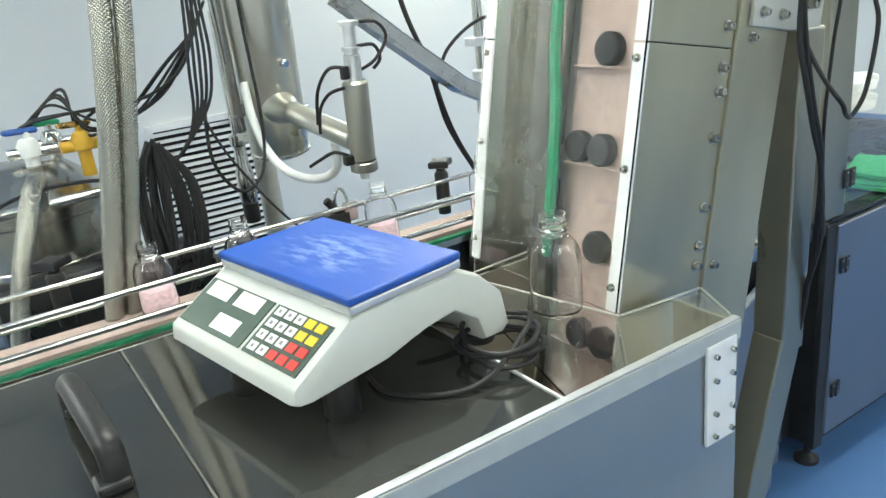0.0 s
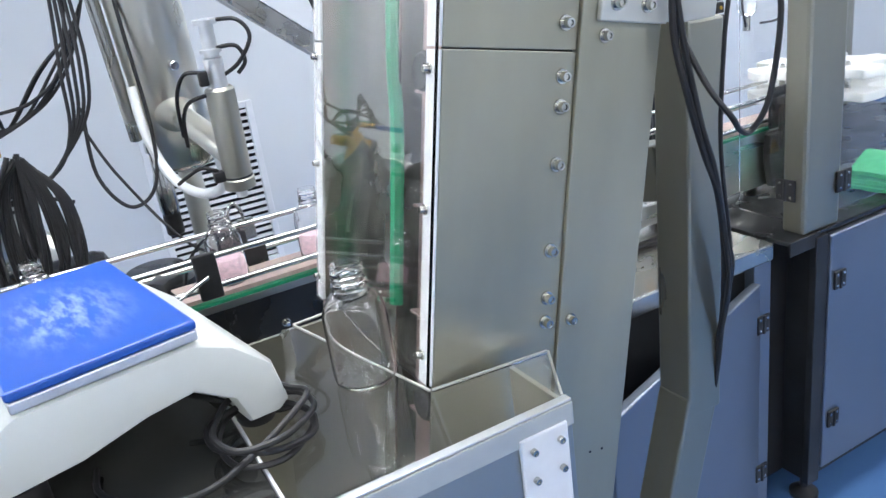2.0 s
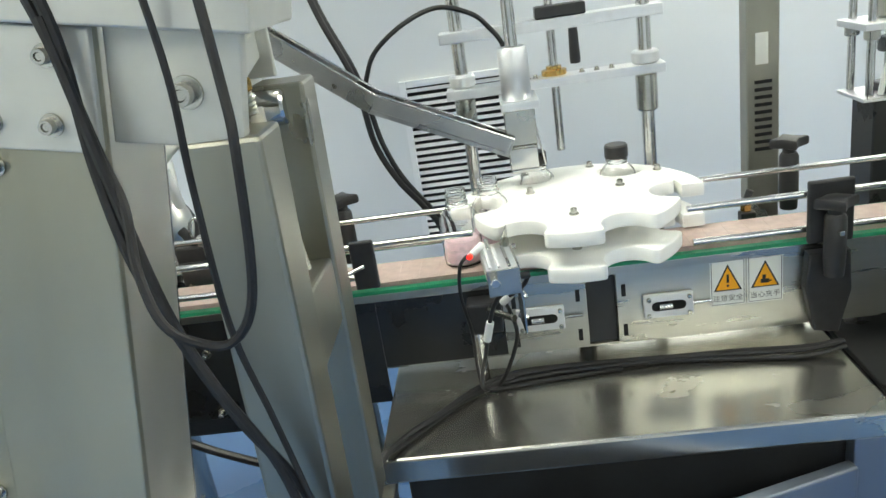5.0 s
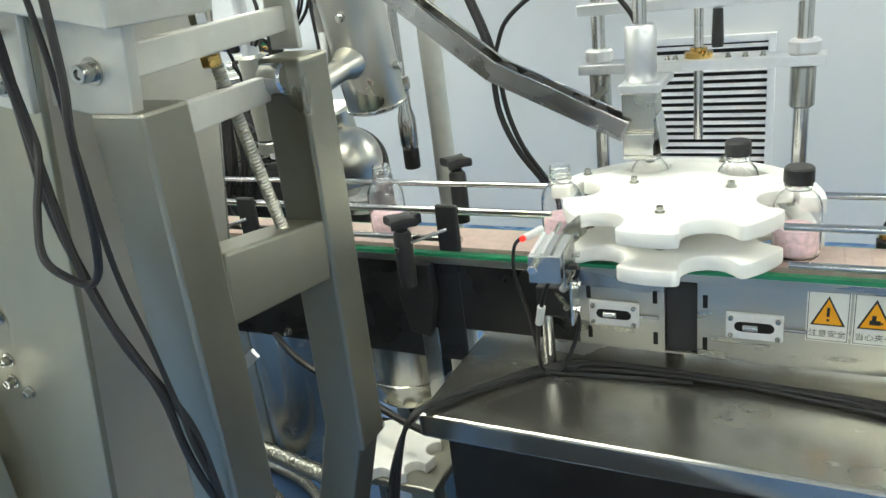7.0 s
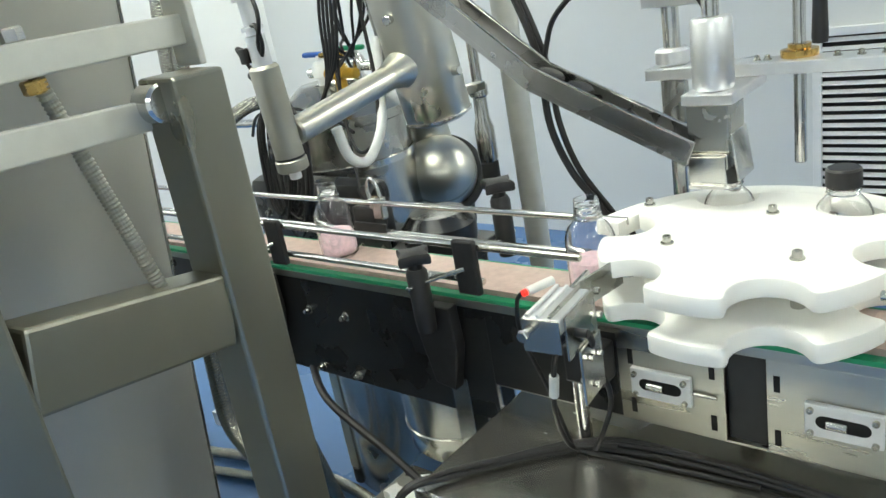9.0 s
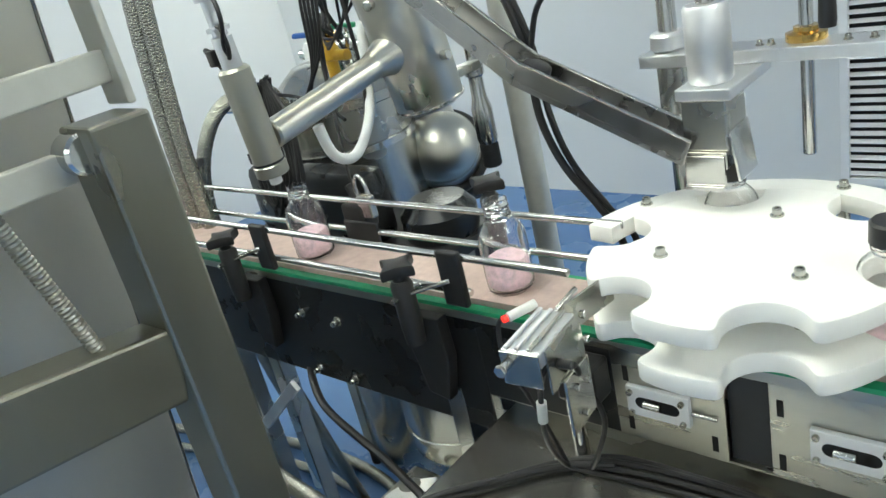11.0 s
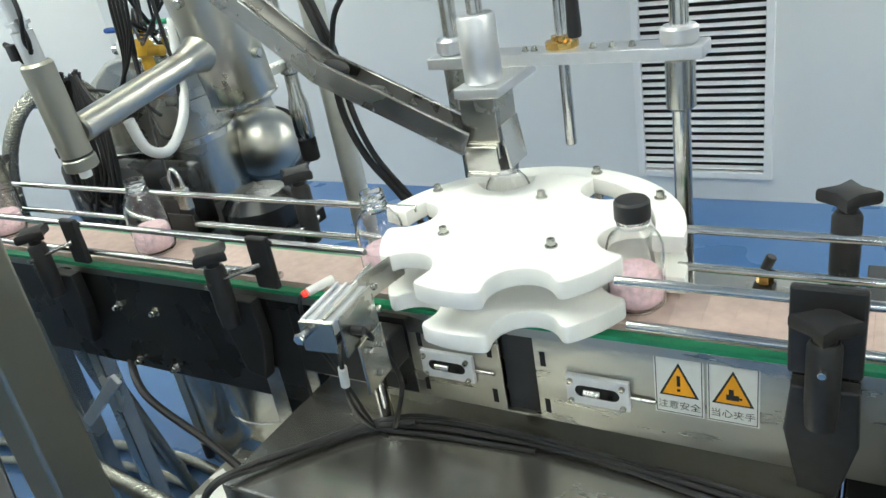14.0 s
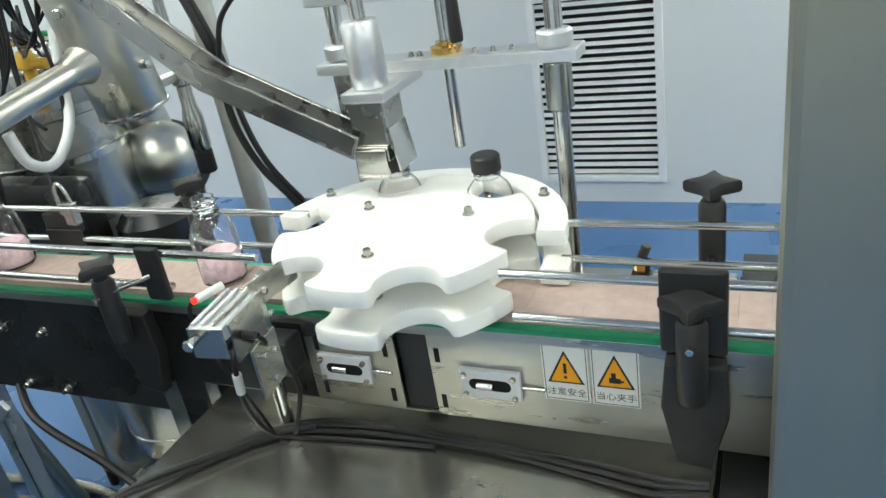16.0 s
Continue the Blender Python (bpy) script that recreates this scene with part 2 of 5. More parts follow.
def hose(points, r, n=10, steps=8, bm=None, ribs=0.0):
    """A bent tube through points."""
    own = bmesh.new()
    pts = smooth_path(points, steps)
    rings, side = [], None
    for i, p in enumerate(pts):
        d = (pts[min(i + 1, len(pts) - 1)] - pts[max(i - 1, 0)]).normalized()
        if side is None:
            side = d.orthogonal().normalized()
        side = (side - d * side.dot(d)).normalized()
        up = d.cross(side)
        rr = r * (1 + (ribs if i % 2 else 0))
        rings.append([own.verts.new(p + rr * (side * math.cos(2 * math.pi * k / n) + up * math.sin(2 * math.pi * k / n))) for k in range(n)])
    for a, b in zip(rings, rings[1:]):
        for k in range(n):
            own.faces.new((a[k], a[(k + 1) % n], b[(k + 1) % n], b[k]))
    own.faces.new(rings[0][::-1])
    own.faces.new(rings[-1])
    bmesh.ops.recalc_face_normals(own, faces=own.faces)
    return merge(bm, own)


def slab(outline, z0, z1, bevel=0.0, bm=None):
    """A plate from a flat outline, between two heights."""
    own = bmesh.new()
    lo = [own.verts.new((x, y, z0)) for x, y in outline]
    hi = [own.verts.new((x, y, z1)) for x, y in outline]
    top = own.faces.new(hi)
    bot = own.faces.new(lo[::-1])
    n = len(lo)
    for i in range(n):
        own.faces.new((lo[i], lo[(i + 1) % n], hi[(i + 1) % n], hi[i]))
    bmesh.ops.recalc_face_normals(own, faces=own.faces)
    if bevel:
        bmesh.ops.bevel(own, geom=list({e for f in (top, bot) for e in f.edges}), offset=bevel, segments=2, affect="EDGES", profile=0.5)
    bmesh.ops.triangulate(own, faces=[f for f in own.faces if len(f.verts) > 4])
    return merge(bm, own)


def bolt(at, normal, r=0.006, parent=None, washer=True, material=None):
    """A socket-head bolt with a washer, its head along normal."""
    own = lathe([(0, 0.0095 * r / 0.006), (r * 0.45, 0.0095 * r / 0.006), (r * 0.5, 0.006 * r / 0.006), (r * 0.55, 0.011 * r / 0.006),
                 (r * 0.9, 0.011 * r / 0.006), (r, 0.0095 * r / 0.006), (r, 0.002)], n=14)
    if washer:
        lathe([(r, 0.002), (r * 1.45, 0.002), (r * 1.5, 0), (0, 0)], n=18, bm=own)
    own.transform(Matrix.Translation(at) @ Vector(normal).to_track_quat("Z", "Y").to_matrix().to_4x4())
    return part("bolt", own, material or STEEL, parent, smooth=True)


def star_outline(R, rp, n=6, rc=None, turn=0.0):
    """A disc of radius R with n round pockets of radius rp, centred at rc."""
    rc = rc or R
    pts = []
    half = math.acos((R * R + rc * rc - rp * rp) / (2 * R * rc))
    for k in range(n):
        c = turn + 2 * math.pi * k / n
        nxt = c + 2 * math.pi / n
        cx, cy = rc * math.cos(c), rc * math.sin(c)
        a0 = math.atan2(R * math.sin(c - half) - cy, R * math.cos(c - half) - cx)
        a1 = math.atan2(R * math.sin(c + half) - cy, R * math.cos(c + half) - cx)
        while a0 > a1:
            a0 -= 2 * math.pi
        if a1 - a0 > 1.99 * math.pi:
            a0 += 2 * math.pi
        sweep = a1 - a0
        inner = a0 - (2 * math.pi - sweep) if math.cos((a0 + a1) / 2 - c) > 0 else a0
        end = a1
        if math.cos((a0 + a1) / 2 - c) > 0:
            seq = [a0 - (2 * math.pi - sweep) * i / 14 for i in range(15)]
        else:
            seq = [a0 + sweep * i / 14 for i in range(15)]
        pts += [(cx + rp * math.cos(a), cy + rp * math.sin(a)) for a in seq]
        g0, g1 = c + half, nxt - half
        pts += [(R * math.cos(g0 + (g1 - g0) * i / 6), R * math.sin(g0 + (g1 - g0) * i / 6)) for i in range(1, 6)]
    return pts


def rounded(outline, n=240, reach=2):
    """The outline at even steps, its sharp corners eased."""
    p = [Vector(q) for q in outline]
    p.append(p[0])
    run = [0.0]
    for a, b in zip(p, p[1:]):
        run.append(run[-1] + (b - a).length)
    even, k = [], 0
    for i in range(n):
        d = run[-1] * i / n
        while run[k + 1] < d:
            k += 1
        even.append(p[k].lerp(p[k + 1], (d - run[k]) / max(run[k + 1] - run[k], 1e-9)))
    out = []
    for i in range(n):
        m = sum((even[(i + j) % n] for j in range(-reach, reach + 1)), Vector((0, 0))) / (2 * reach + 1)
        out.append((m.x, m.y))
    return out


# ---- the room ----
def room():
    X0, X1, Y0 = -4.5, 5.5, -4.2
    tagged(part("floor", span((X0, Y0, FLOOR - 0.1), (X1, WALL_Y, FLOOR)), FLOOR_M), "glossy blue epoxy floor of the clean room", "floor", kind="structure")
    tagged(part("wall_north", span((X0, WALL_Y, FLOOR - 0.1), (X1, WALL_Y + 0.1, CEILING)), WALL_M), "white smooth clean-room wall panels", "wall", kind="structure")
    tagged(part("wall_south", span((X0, Y0 - 0.1, FLOOR - 0.1), (X1, Y0, CEILING)), WALL_M), "white smooth clean-room wall panels", "wall", kind="structure")
    tagged(part("wall_west", span((X0 - 0.1, Y0 - 0.1, FLOOR - 0.1), (X0, WALL_Y + 0.1, CEILING)), WALL_M), "white smooth clean-room wall panels", "wall", kind="structure")
    tagged(part("wall_east", span((X1, Y0 - 0.1, FLOOR - 0.1), (X1 + 0.1, WALL_Y + 0.1, CEILING)), WALL_M), "white smooth clean-room wall panels", "wall", kind="structure")
    tagged(part("ceiling", span((X0 - 0.1, Y0 - 0.1, CEILING), (X1 + 0.1, WALL_Y + 0.1, CEILING + 0.1)), CEIL_M), "white ceiling panels with flush lights", "ceiling", kind="structure")
    first = None
    for y, xs in ((-2.7, (-3.9, -1.55, 0.75, 3.05)), (-0.3, (-3.4, -1.0, 1.4, 3.8)), (2.38, (-3.1, 0.95, 3.2))):
        for x in xs:
            if first is None:
                first = thing("ceiling_light", "flat white rectangular ceiling light panel, lit", "ceiling light", (x, y, CEILING - 0.02), "ceiling lights")
                bm = None
                for a, b in (((-0.6, -0.3, 0), (-0.57, 0.3, 0.018)), ((0.57, -0.3, 0), (0.6, 0.3, 0.018)), ((-0.57, -0.3, 0), (0.57, -0.27, 0.018)), ((-0.57, 0.27, 0), (0.57, 0.3, 0.018))):
                    bm = span(a, b, bm=bm)
                part("frame", bm, ALU_PAINT, first)
                part("diffuser", span((-0.568, -0.268, 0.006), (0.568, 0.268, 0.016)), LIGHT_M, first)
            else:
                copy_thing(first, pose(x, y, CEILING - 0.02))


def wall_grille(x0, x1, z0, z1):
    g = thing("wall_grille", "white louvred return-air grille low on the wall", "air grille", (0, WALL_Y, 0))
    t, d = 0.035, 0.03
    bm = span((x0 - t, -d, z0 - t), (x0, 0, z1 + t), 0.003)
    span((x1, -d, z0 - t), (x1 + t, 0, z1 + t), 0.003, bm)
    span((x0, -d, z0 - t), (x1, 0, z0), 0.003, bm)
    span((x0, -d, z1), (x1, 0, z1 + t), 0.003, bm)
    part("frame", bm, GRILLE, g)
    # Near-black sheet painted as the shade behind the slats.
    part("backing", span((x0, -0.004, z0), (x1, -0.002, z1)), OPENING_SHADE, g)
    n = int((z1 - z0) / 0.036)
    for i in range(n):
        z = z0 + (i + 0.5) * (z1 - z0) / n
        part("slat", box((x1 - x0, 0.022, 0.004), ((x0 + x1) / 2, -0.016, z), turn=(40, 0, 0)), GRILLE, g)


def cable_duct(x, y):
    g = thing("cable_duct", "upright grey slotted cable duct behind the conveyor", "cable duct", (x, y, 0))
    part("channel", span((-0.042, -0.03, FLOOR), (0.042, 0.03, 2.3), 0.004), STEEL_DULL, g)
    part("label", span((-0.020, -0.0325, 1.13), (0.012, -0.0305, 1.21)), LABEL_W, g, "small white label")
    # Each slot is a near-black slab; the hole's darkness is its colour.
    for i in range(10):
        part("slot", span((-0.022, -0.033, 0.90 + i * 0.020), (0.022, -0.0295, 0.909 + i * 0.020)), OPENING_SHADE, g)



room()
wall_grille(-0.825, -0.275, 0.045, 0.905)
cable_duct(0.325, 0.80)

BELT_Z = 0.96


# ---- the conveyor ----
def conveyor():
    c = thing("conveyor", "stainless steel slat-chain bottle conveyor with a pinkish belt", "conveyor")
    for x0, x1 in ((-0.405, -0.252), (-0.198, 0.62)):
        part("side_plate", span((x0, 0.0, 0.79), (x1, 0.004, 0.930), 0.001), STEEL_X, c)
    # Left side plates are steel; shade and dark reflections are painted into the colour.
    part("side_plate", span((-3.6, 0.001, 0.715), (-0.640, 0.005, 0.930), 0.001), DARK_AND_SHADED, c, "steel side plate with bolts, shade painted into its colour")
    part("side_plate", span((-0.6395, 0.001, 0.79), (-0.4055, 0.005, 0.930), 0.001), DARK_AND_SHADED, c, "steel side plate, shade painted into its colour")
    for x in (-1.85, -1.75, -1.085, -0.98):
        for z in (0.862, 0.732):
            bolt((x, 0.0008, z), (0, -1, 0), 0.0065, c)
            part("stud", rod((x, 0.0005, z), (x, -0.016, z), 0.0045, 12), TUBE_STEEL, c, smooth=True)
    # Slots drawn as thin near-black slabs, with no hole cut.
    for x in (-0.385, -0.268, -0.185):
        for z in (0.815, 0.895):
            part("slot", span((x - 0.004, -0.0006, z - 0.012), (x + 0.004, -0.0002, z + 0.012)), OPENING_SHADE, c)
    part("side_plate", span((-3.6, 0.124, 0.79), (0.62, 0.128, 0.930), 0.001), STEEL_X, c)
    # Fills the gap between the plates; its near-black colour is the gap's shade.
    part("gap_shade", span((-0.252, 0.012, 0.79), (-0.198, 0.12, 0.925)), DARK_STEEL_AND_SHADE, c)
    part("base_plate", span((-3.6, 0.004, 0.786), (0.62, 0.124, 0.79)), STEEL_X, c)
    for y in (0.002, 0.126):
        part("edge_strip", span((-3.6, y - 0.006, 0.930), (0.62, y + 0.006, 0.945), 0.001), STEEL_X, c)
        part("wear_strip", span((-3.6, y - 0.008, 0.9455), (0.62, y + 0.008, 0.953), 0.001), GREEN, c, "green plastic wear strip")
    bm = None
    x = -3.6
    while x < 0.6:
        bm = span((x, 0.014, 0.948), (x + 0.0379, 0.114, BELT_Z), 0.0002, bm)
        x += 0.0381
    tagged(part("belt_slat", bm, BELT, c, "pinkish plastic belt slats"), kind="stuff")
    for x in (-2.9, -1.41, -0.72, 0.5):
        for y in (0.02, 0.108):
            part("leg", span((x - 0.02, y - 0.02, FLOOR + 0.03), (x + 0.02, y + 0.02, 0.786), 0.003), STEEL, c)
            part("foot", lathe([(0, 0), (0.03, 0), (0.03, 0.01), (0.008, 0.016), (0.008, 0.03), (0, 0.03)], (x, y, FLOOR)), BLACK, c, smooth=True)
    part("leg_bar", span((-1.62, 0.01, 0.435), (-1.4305, 0.03, 0.475), 0.002), ALU, c)
    part("leg_brace", beam((-1.385, 0.0, 0.50), (-1.20, 0.0, 0.66), 0.026, 0.012, (0, 1, 0), 0.002), ALU, c)
    return c


conveyor()


def guide_rail(name, a, b, label, r=0.006):
    g = tagged(part(name, rod(a, b, r, 14), TUBE_STEEL, smooth=True), label, "guide rail", "guide rails")
    return g


RAILS = [(-3.6, -0.44, -0.012, 1.045), (-3.6, -0.62, -0.008, 0.985), (-3.6, -0.44, 0.140, 1.045), (-3.6, -0.50, 0.136, 0.985),
         (-0.07, 0.62, -0.012, 1.040), (-0.06, 0.62, -0.008, 0.975), (-0.03, 0.62, 0.140, 1.040), (-0.03, 0.62, 0.136, 0.985)]
for x0, x1, y, z in RAILS:
    guide_rail("guide_rail", (x0, y, z), (x1, y, z), "round polished steel guide rail along the conveyor")


# ---- the star wheel ----
STAR, STAR_Z = (-0.249, 0.088), 1.055
STAR_R, POCKET_R, SEAT_R = 0.192, 0.045, 0.160


def star_wheel(at, z):
    s = thing("bottle_star", "white nylon double star wheel with six bottle pockets", "star wheel", (*at, 0))
    o = rounded(star_outline(STAR_R, POCKET_R, 6, STAR_R - 0.014, radians(-4)))
    part("upper_plate", slab(o, z - 0.027, z, 0.0040), NYLON, s, smooth=True)
    part("lower_plate", slab(o, z - 0.091, z - 0.064, 0.0040), NYLON, s, smooth=True)
    part("hub", rod((0, 0, z - 0.094), (0, 0, z - 0.001), 0.045, 32), NYLON, s, smooth=True)
    for k in range(3):
        a = radians(26 + 120 * k)
        bolt((0.098 * math.cos(a), 0.098 * math.sin(a), z), (0, 0, 1), 0.006, s)
        part("spacer", rod((0.098 * math.cos(a), 0.098 * math.sin(a), z - 0.066), (0.098 * math.cos(a), 0.098 * math.sin(a), z - 0.025), 0.009), STEEL, s, smooth=True)
    return s


STAR_OB = star_wheel(STAR, STAR_Z)


def star_guide():
    g = thing("star_guide", "white nylon curved guide behind the star wheel", "bottle guide", (*STAR, 0))
    for z in (1.050, 0.990):
        pts = []
        a0, a1 = radians(2), radians(172)
        for i in range(25):
            a = a0 + (a1 - a0) * i / 24
            pts.append((0.238 * math.cos(a), 0.238 * math.sin(a)))
        for i in range(25):
            a = a1 + (a0 - a1) * i / 24
            pts.append((0.198 * math.cos(a), 0.198 * math.sin(a)))
        part("plate", slab(pts, z - 0.026, z, 0.0025), NYLON, g, smooth=True)
    for a in (35, 75, 112, 148):
        p = (0.218 * math.cos(radians(a)), 0.218 * math.sin(radians(a)))
        bolt((*p, 1.050), (0, 0, 1), 0.006, g)
        part("spacer", rod((*p, 0.747), (*p, 1.026), 0.008), STEEL, g, smooth=True)


star_guide()
tagged(part("star_shaft", rod((*STAR, 0.747), (*STAR, 0.959), 0.018), TUBE_STEEL, smooth=True), "polished steel drive shaft under the star wheel", "shaft")


# ---- bottles ----
def bottle(at, filled=True, capped=False, tall=1.0):
    b = thing("bottle", ("clear plastic bottle with pink contents" if filled else "empty clear plastic bottle") + (" and a black screw cap" if capped else ", uncapped"), "bottle", at, "bottles on the line")
    prof = [(0, 0.004), (0.024, 0.002), (0.031, 0.0), (0.0365, 0.006), (0.0375, 0.02), (0.0375, 0.078), (0.0365, 0.090), (0.032, 0.102), (0.024, 0.111),
            (0.0195, 0.116), (0.0195, 0.120), (0.0215, 0.121), (0.0215, 0.123), (0.0185, 0.125), (0.0185, 0.128), (0.0198, 0.129), (0.0185, 0.131), (0.0198, 0.135),
            (0.0185, 0.138), (0.0185, 0.146)]
    inner = [(r - 0.0020, z + 0.0020) if z < 0.14 else (r - 0.0020, z) for r, z in prof[::-1] if r > 0.02 or z > 0.1]
    body = part("body", lathe(prof + inner + [(0, 0.006)], n=36), CLEAR, b, smooth=True)
    body.visible_shadow = False
    if filled:
        part("contents", lathe([(0, 0.008), (0.030, 0.008), (0.0345, 0.014), (0.0355, 0.022), (0.0352, 0.044), (0.030, 0.052), (0.014, 0.049), (0, 0.055)], n=28), PINK, b, "pink powdery contents", smooth=True)
    if capped:
        pr = [(0, 0.152), (0.020, 0.152), (0.0225, 0.150)] + [(0.0228, 0.128), (0.0205, 0.128)]
        part("cap", lathe(pr, n=40), BLACK, b, "black ribbed screw cap", smooth=True)
    return b


# ---- capping station ----
def capping_station():
    c = thing("capping_station", "stainless capping station with two columns and a crossbar", "capping machine")
    zb = 1.232
    for x, y in ((-0.062, 0.318), (-0.435, 0.33)):
        part("column", rod((x, y, 0.745), (x, y, 1.95), 0.0135, 24), TUBE_STEEL, c, smooth=True)
        part("bushing", rod((x, y, 1.150), (x, y, zb - 0.006), 0.0215, 28), STEEL, c, smooth=True)
        part("collar", rod((x, y, zb + 0.0135), (x, y, zb + 0.040), 0.027, 28), ALU, c, smooth=True)
    part("crossbar", span((-0.470, 0.296, zb - 0.006), (-0.025, 0.352, zb + 0.013), 0.002), ALU, c)
    part("lead_screw", rod((-0.245, 0.335, 1.085), (-0.245, 0.335, 1.95), 0.009, 16), TUBE_STEEL, c, smooth=True)
    part("brass_nut", lathe([(0, 0), (0.026, 0), (0.026, 0.010), (0.016, 0.012), (0.016, 0.018), (0, 0.018)], (-0.245, 0.335, zb + 0.0135)), BRASS, c, "brass lead-screw nut", smooth=True)
    for x in (-0.30, -0.285, -0.19, -0.16, -0.13):
        bolt((x, 0.318, zb + 0.013), (0, 0, 1), 0.004, c)
    hx, hy = -0.330, 0.222
    part("head_arm", span((hx - 0.034, hy - 0.040, zb - 0.022), (hx + 0.040, 0.330, zb - 0.0065), 0.002), ALU, c)
    part("head_block", span((hx - 0.030, hy - 0.034, 1.140), (hx + 0.030, hy + 0.034, zb - 0.0225), 0.002), STEEL, c)
    part("head_motor", lathe([(0, 0), (0.027, 0), (0.029, 0.003), (0.029, 0.095), (0.026, 0.100), (0, 0.100)], (hx, hy, zb - 0.006), n=14), ALU, c, smooth=True)
    part("head_top", rod((hx, hy, zb + 0.094), (hx, hy, zb + 0.20), 0.012), TUBE_STEEL, c, smooth=True)
    part("cap_shoe", span((hx - 0.0285, hy - 0.038, 1.1155), (hx + 0.0285, hy + 0.030, 1.1395), 0.002), STEEL, c)
    part("shoe_side", span((hx - 0.0285, hy - 0.038, 1.094), (hx - 0.0255, hy + 0.030, 1.115), 0.0008), STEEL, c)
    part("shoe_plate", span((hx - 0.027, hy - 0.044, 1.092), (hx + 0.027, hy - 0.0385, 1.136), 0.001), TUBE_STEEL, c)
    part("shoe_lip", span((hx - 0.026, hy - 0.050, 1.090), (hx + 0.026, hy - 0.0445, 1.096), 0.001), TUBE_STEEL, c)
    part("cap_gate", box((0.004, 0.062, 0.070), (hx + 0.036, hy, 1.132), 0.001, (0, -8, 0)), TUBE_STEEL, c)
    part("air_fitting", rod((hx - 0.012, hy + 0.028, zb + 0.060), (hx - 0.012, hy + 0.028, zb + 0.100), 0.007, 10), BLACK, c, smooth=True)
    part("upper_beam", span((-0.47, 0.30, 1.338), (-0.025, 0.352, 1.360), 0.002), ALU, c)
    part("handle", lathe([(0, 0), (0.010, 0.002), (0.011, 0.010), (0.009, 0.070), (0, 0.070)], (-0.205, 0.286, 1.268), n=18), BLACK, c, "black handle", smooth=True)
    part("sensor_block", span((-0.275, 0.300, 1.3605), (-0.175, 0.345, 1.384), 0.003), BLACK, c)


capping_station()


def cap_chute():
    c = thing("cap_chute", "bent stainless steel cap chute running down to the capping head", "cap chute")
    pts = [(-0.352, 0.200, 1.140), (-0.605, 0.196, 1.262), (-0.78, 0.20, 1.400), (-0.915, 0.20, 1.510)]
    p = [Vector(q) for q in pts]
    own = bmesh.new()
    rings = []
    for i, q in enumerate(p):
        d = (p[min(i + 1, len(p) - 1)] - p[max(i - 1, 0)]).normalized()
        s = d.cross(Vector((0, 0, 1))).normalized()
        u = s.cross(d)
        rings.append([own.verts.new(q + s * x + u * z) for x, z in ((-0.0255, -0.010), (-0.0255, -0.0185), (0.0255, -0.0185), (0.0255, -0.010))])
    for a, b in zip(rings, rings[1:]):
        for k in range(4):
            own.faces.new((a[k], a[(k + 1) % 4], b[(k + 1) % 4], b[k]))
    own.faces.new(rings[0])
    own.faces.new(rings[-1][::-1])
    bmesh.ops.recalc_face_normals(own, faces=own.faces)
    part("channel", own, CHUTE_M, c)
    for a, b in zip(p, p[1:]):
        d = (b - a).normalized()
        sd = d.cross(Vector((0, 0, 1))).normalized()
        up = sd.cross(d)
        for k in (-1, 1):
            part("side_wall", beam(tuple(a + sd * 0.0242 * k + up * 0.004), tuple(b + sd * 0.0242 * k + up * 0.004), 0.0028, 0.0278, tuple(up), 0.0008), CHUTE_M, c)
            part("rolled_edge", rod(tuple(a + sd * 0.0242 * k + up * 0.0190), tuple(b + sd * 0.0242 * k + up * 0.0190), 0.0022, 8), TUBE_STEEL, c, smooth=True)


cap_chute()


# ---- machine base under the star wheel ----
def hinge(at, parent, n=(0, -1, 0), w=0.045, h=0.05):
    """A black butt hinge with four bright screws on an upright face that looks along n."""
    q = Vector(n).to_track_quat("Y", "Z").to_matrix().to_4x4()
    m = Matrix.Translation(at) @ q
    bm = box((w * 0.46, 0.007, h), (-w * 0.26, 0.0035, 0), 0.002)
    box((w * 0.46, 0.007, h), (w * 0.26, 0.0035, 0), 0.002, bm=bm)
    rod((0, 0.006, -h / 2), (0, 0.006, h / 2), 0.005, 12, bm)
    bm.transform(m)
    o = part("hinge", bm, BLACK, parent, "black butt hinge", smooth=True)
    for x in (-0.27, 0.27):
        for z in (-0.3, 0.3):
            s = lathe([(0, 0.0015), (0.0035, 0.001), (0.004, 0)], n=10)
            s.transform(m @ pose(x * w, 0.0071, z * h, -90, 0, 0))
            part("screw", s, TUBE_STEEL, o)
    return o


def base_cabinet():
    c = thing("steel_cabinet", "stainless steel machine base cabinet with a door ajar", "cabinet")
    part("worktop", span((-0.633, -0.237, 0.700), (0.189, 0.55, 0.747), 0.005), WORKTOP_M, c)
    # Solid near-black body; the darkness behind the ajar door is its colour.
    part("carcass", span((-0.60, -0.20, FLOOR + 0.08), (0.17, 0.50, 0.6995), 0.003), DARK_STEEL_AND_SHADE, c)
    part("door_post", span((0.125, -0.232, FLOOR + 0.08), (0.185, -0.201, 0.699), 0.002), DOOR_M, c)
    d = part("door", span((-0.70, -0.012, -0.10), (0.0, 0.012, 0.640), 0.004), DOOR_M, c, "satin blue-grey cabinet door, ajar")
    d.matrix_basis = pose(0.122, -0.240, 0.02, 0, 0, 18)
    for z in (0.55, 0.10):
        hinge((0.128, -0.2535, z), c)
    for x in (-0.55, 0.12):
        for y in (-0.16, 0.45):
            part("foot", lathe([(0, 0), (0.035, 0), (0.035, 0.012), (0.01, 0.02), (0.01, 0.082), (0, 0.082)], (x, y, FLOOR)), BLACK, c, smooth=True)
    return c


base_cabinet()


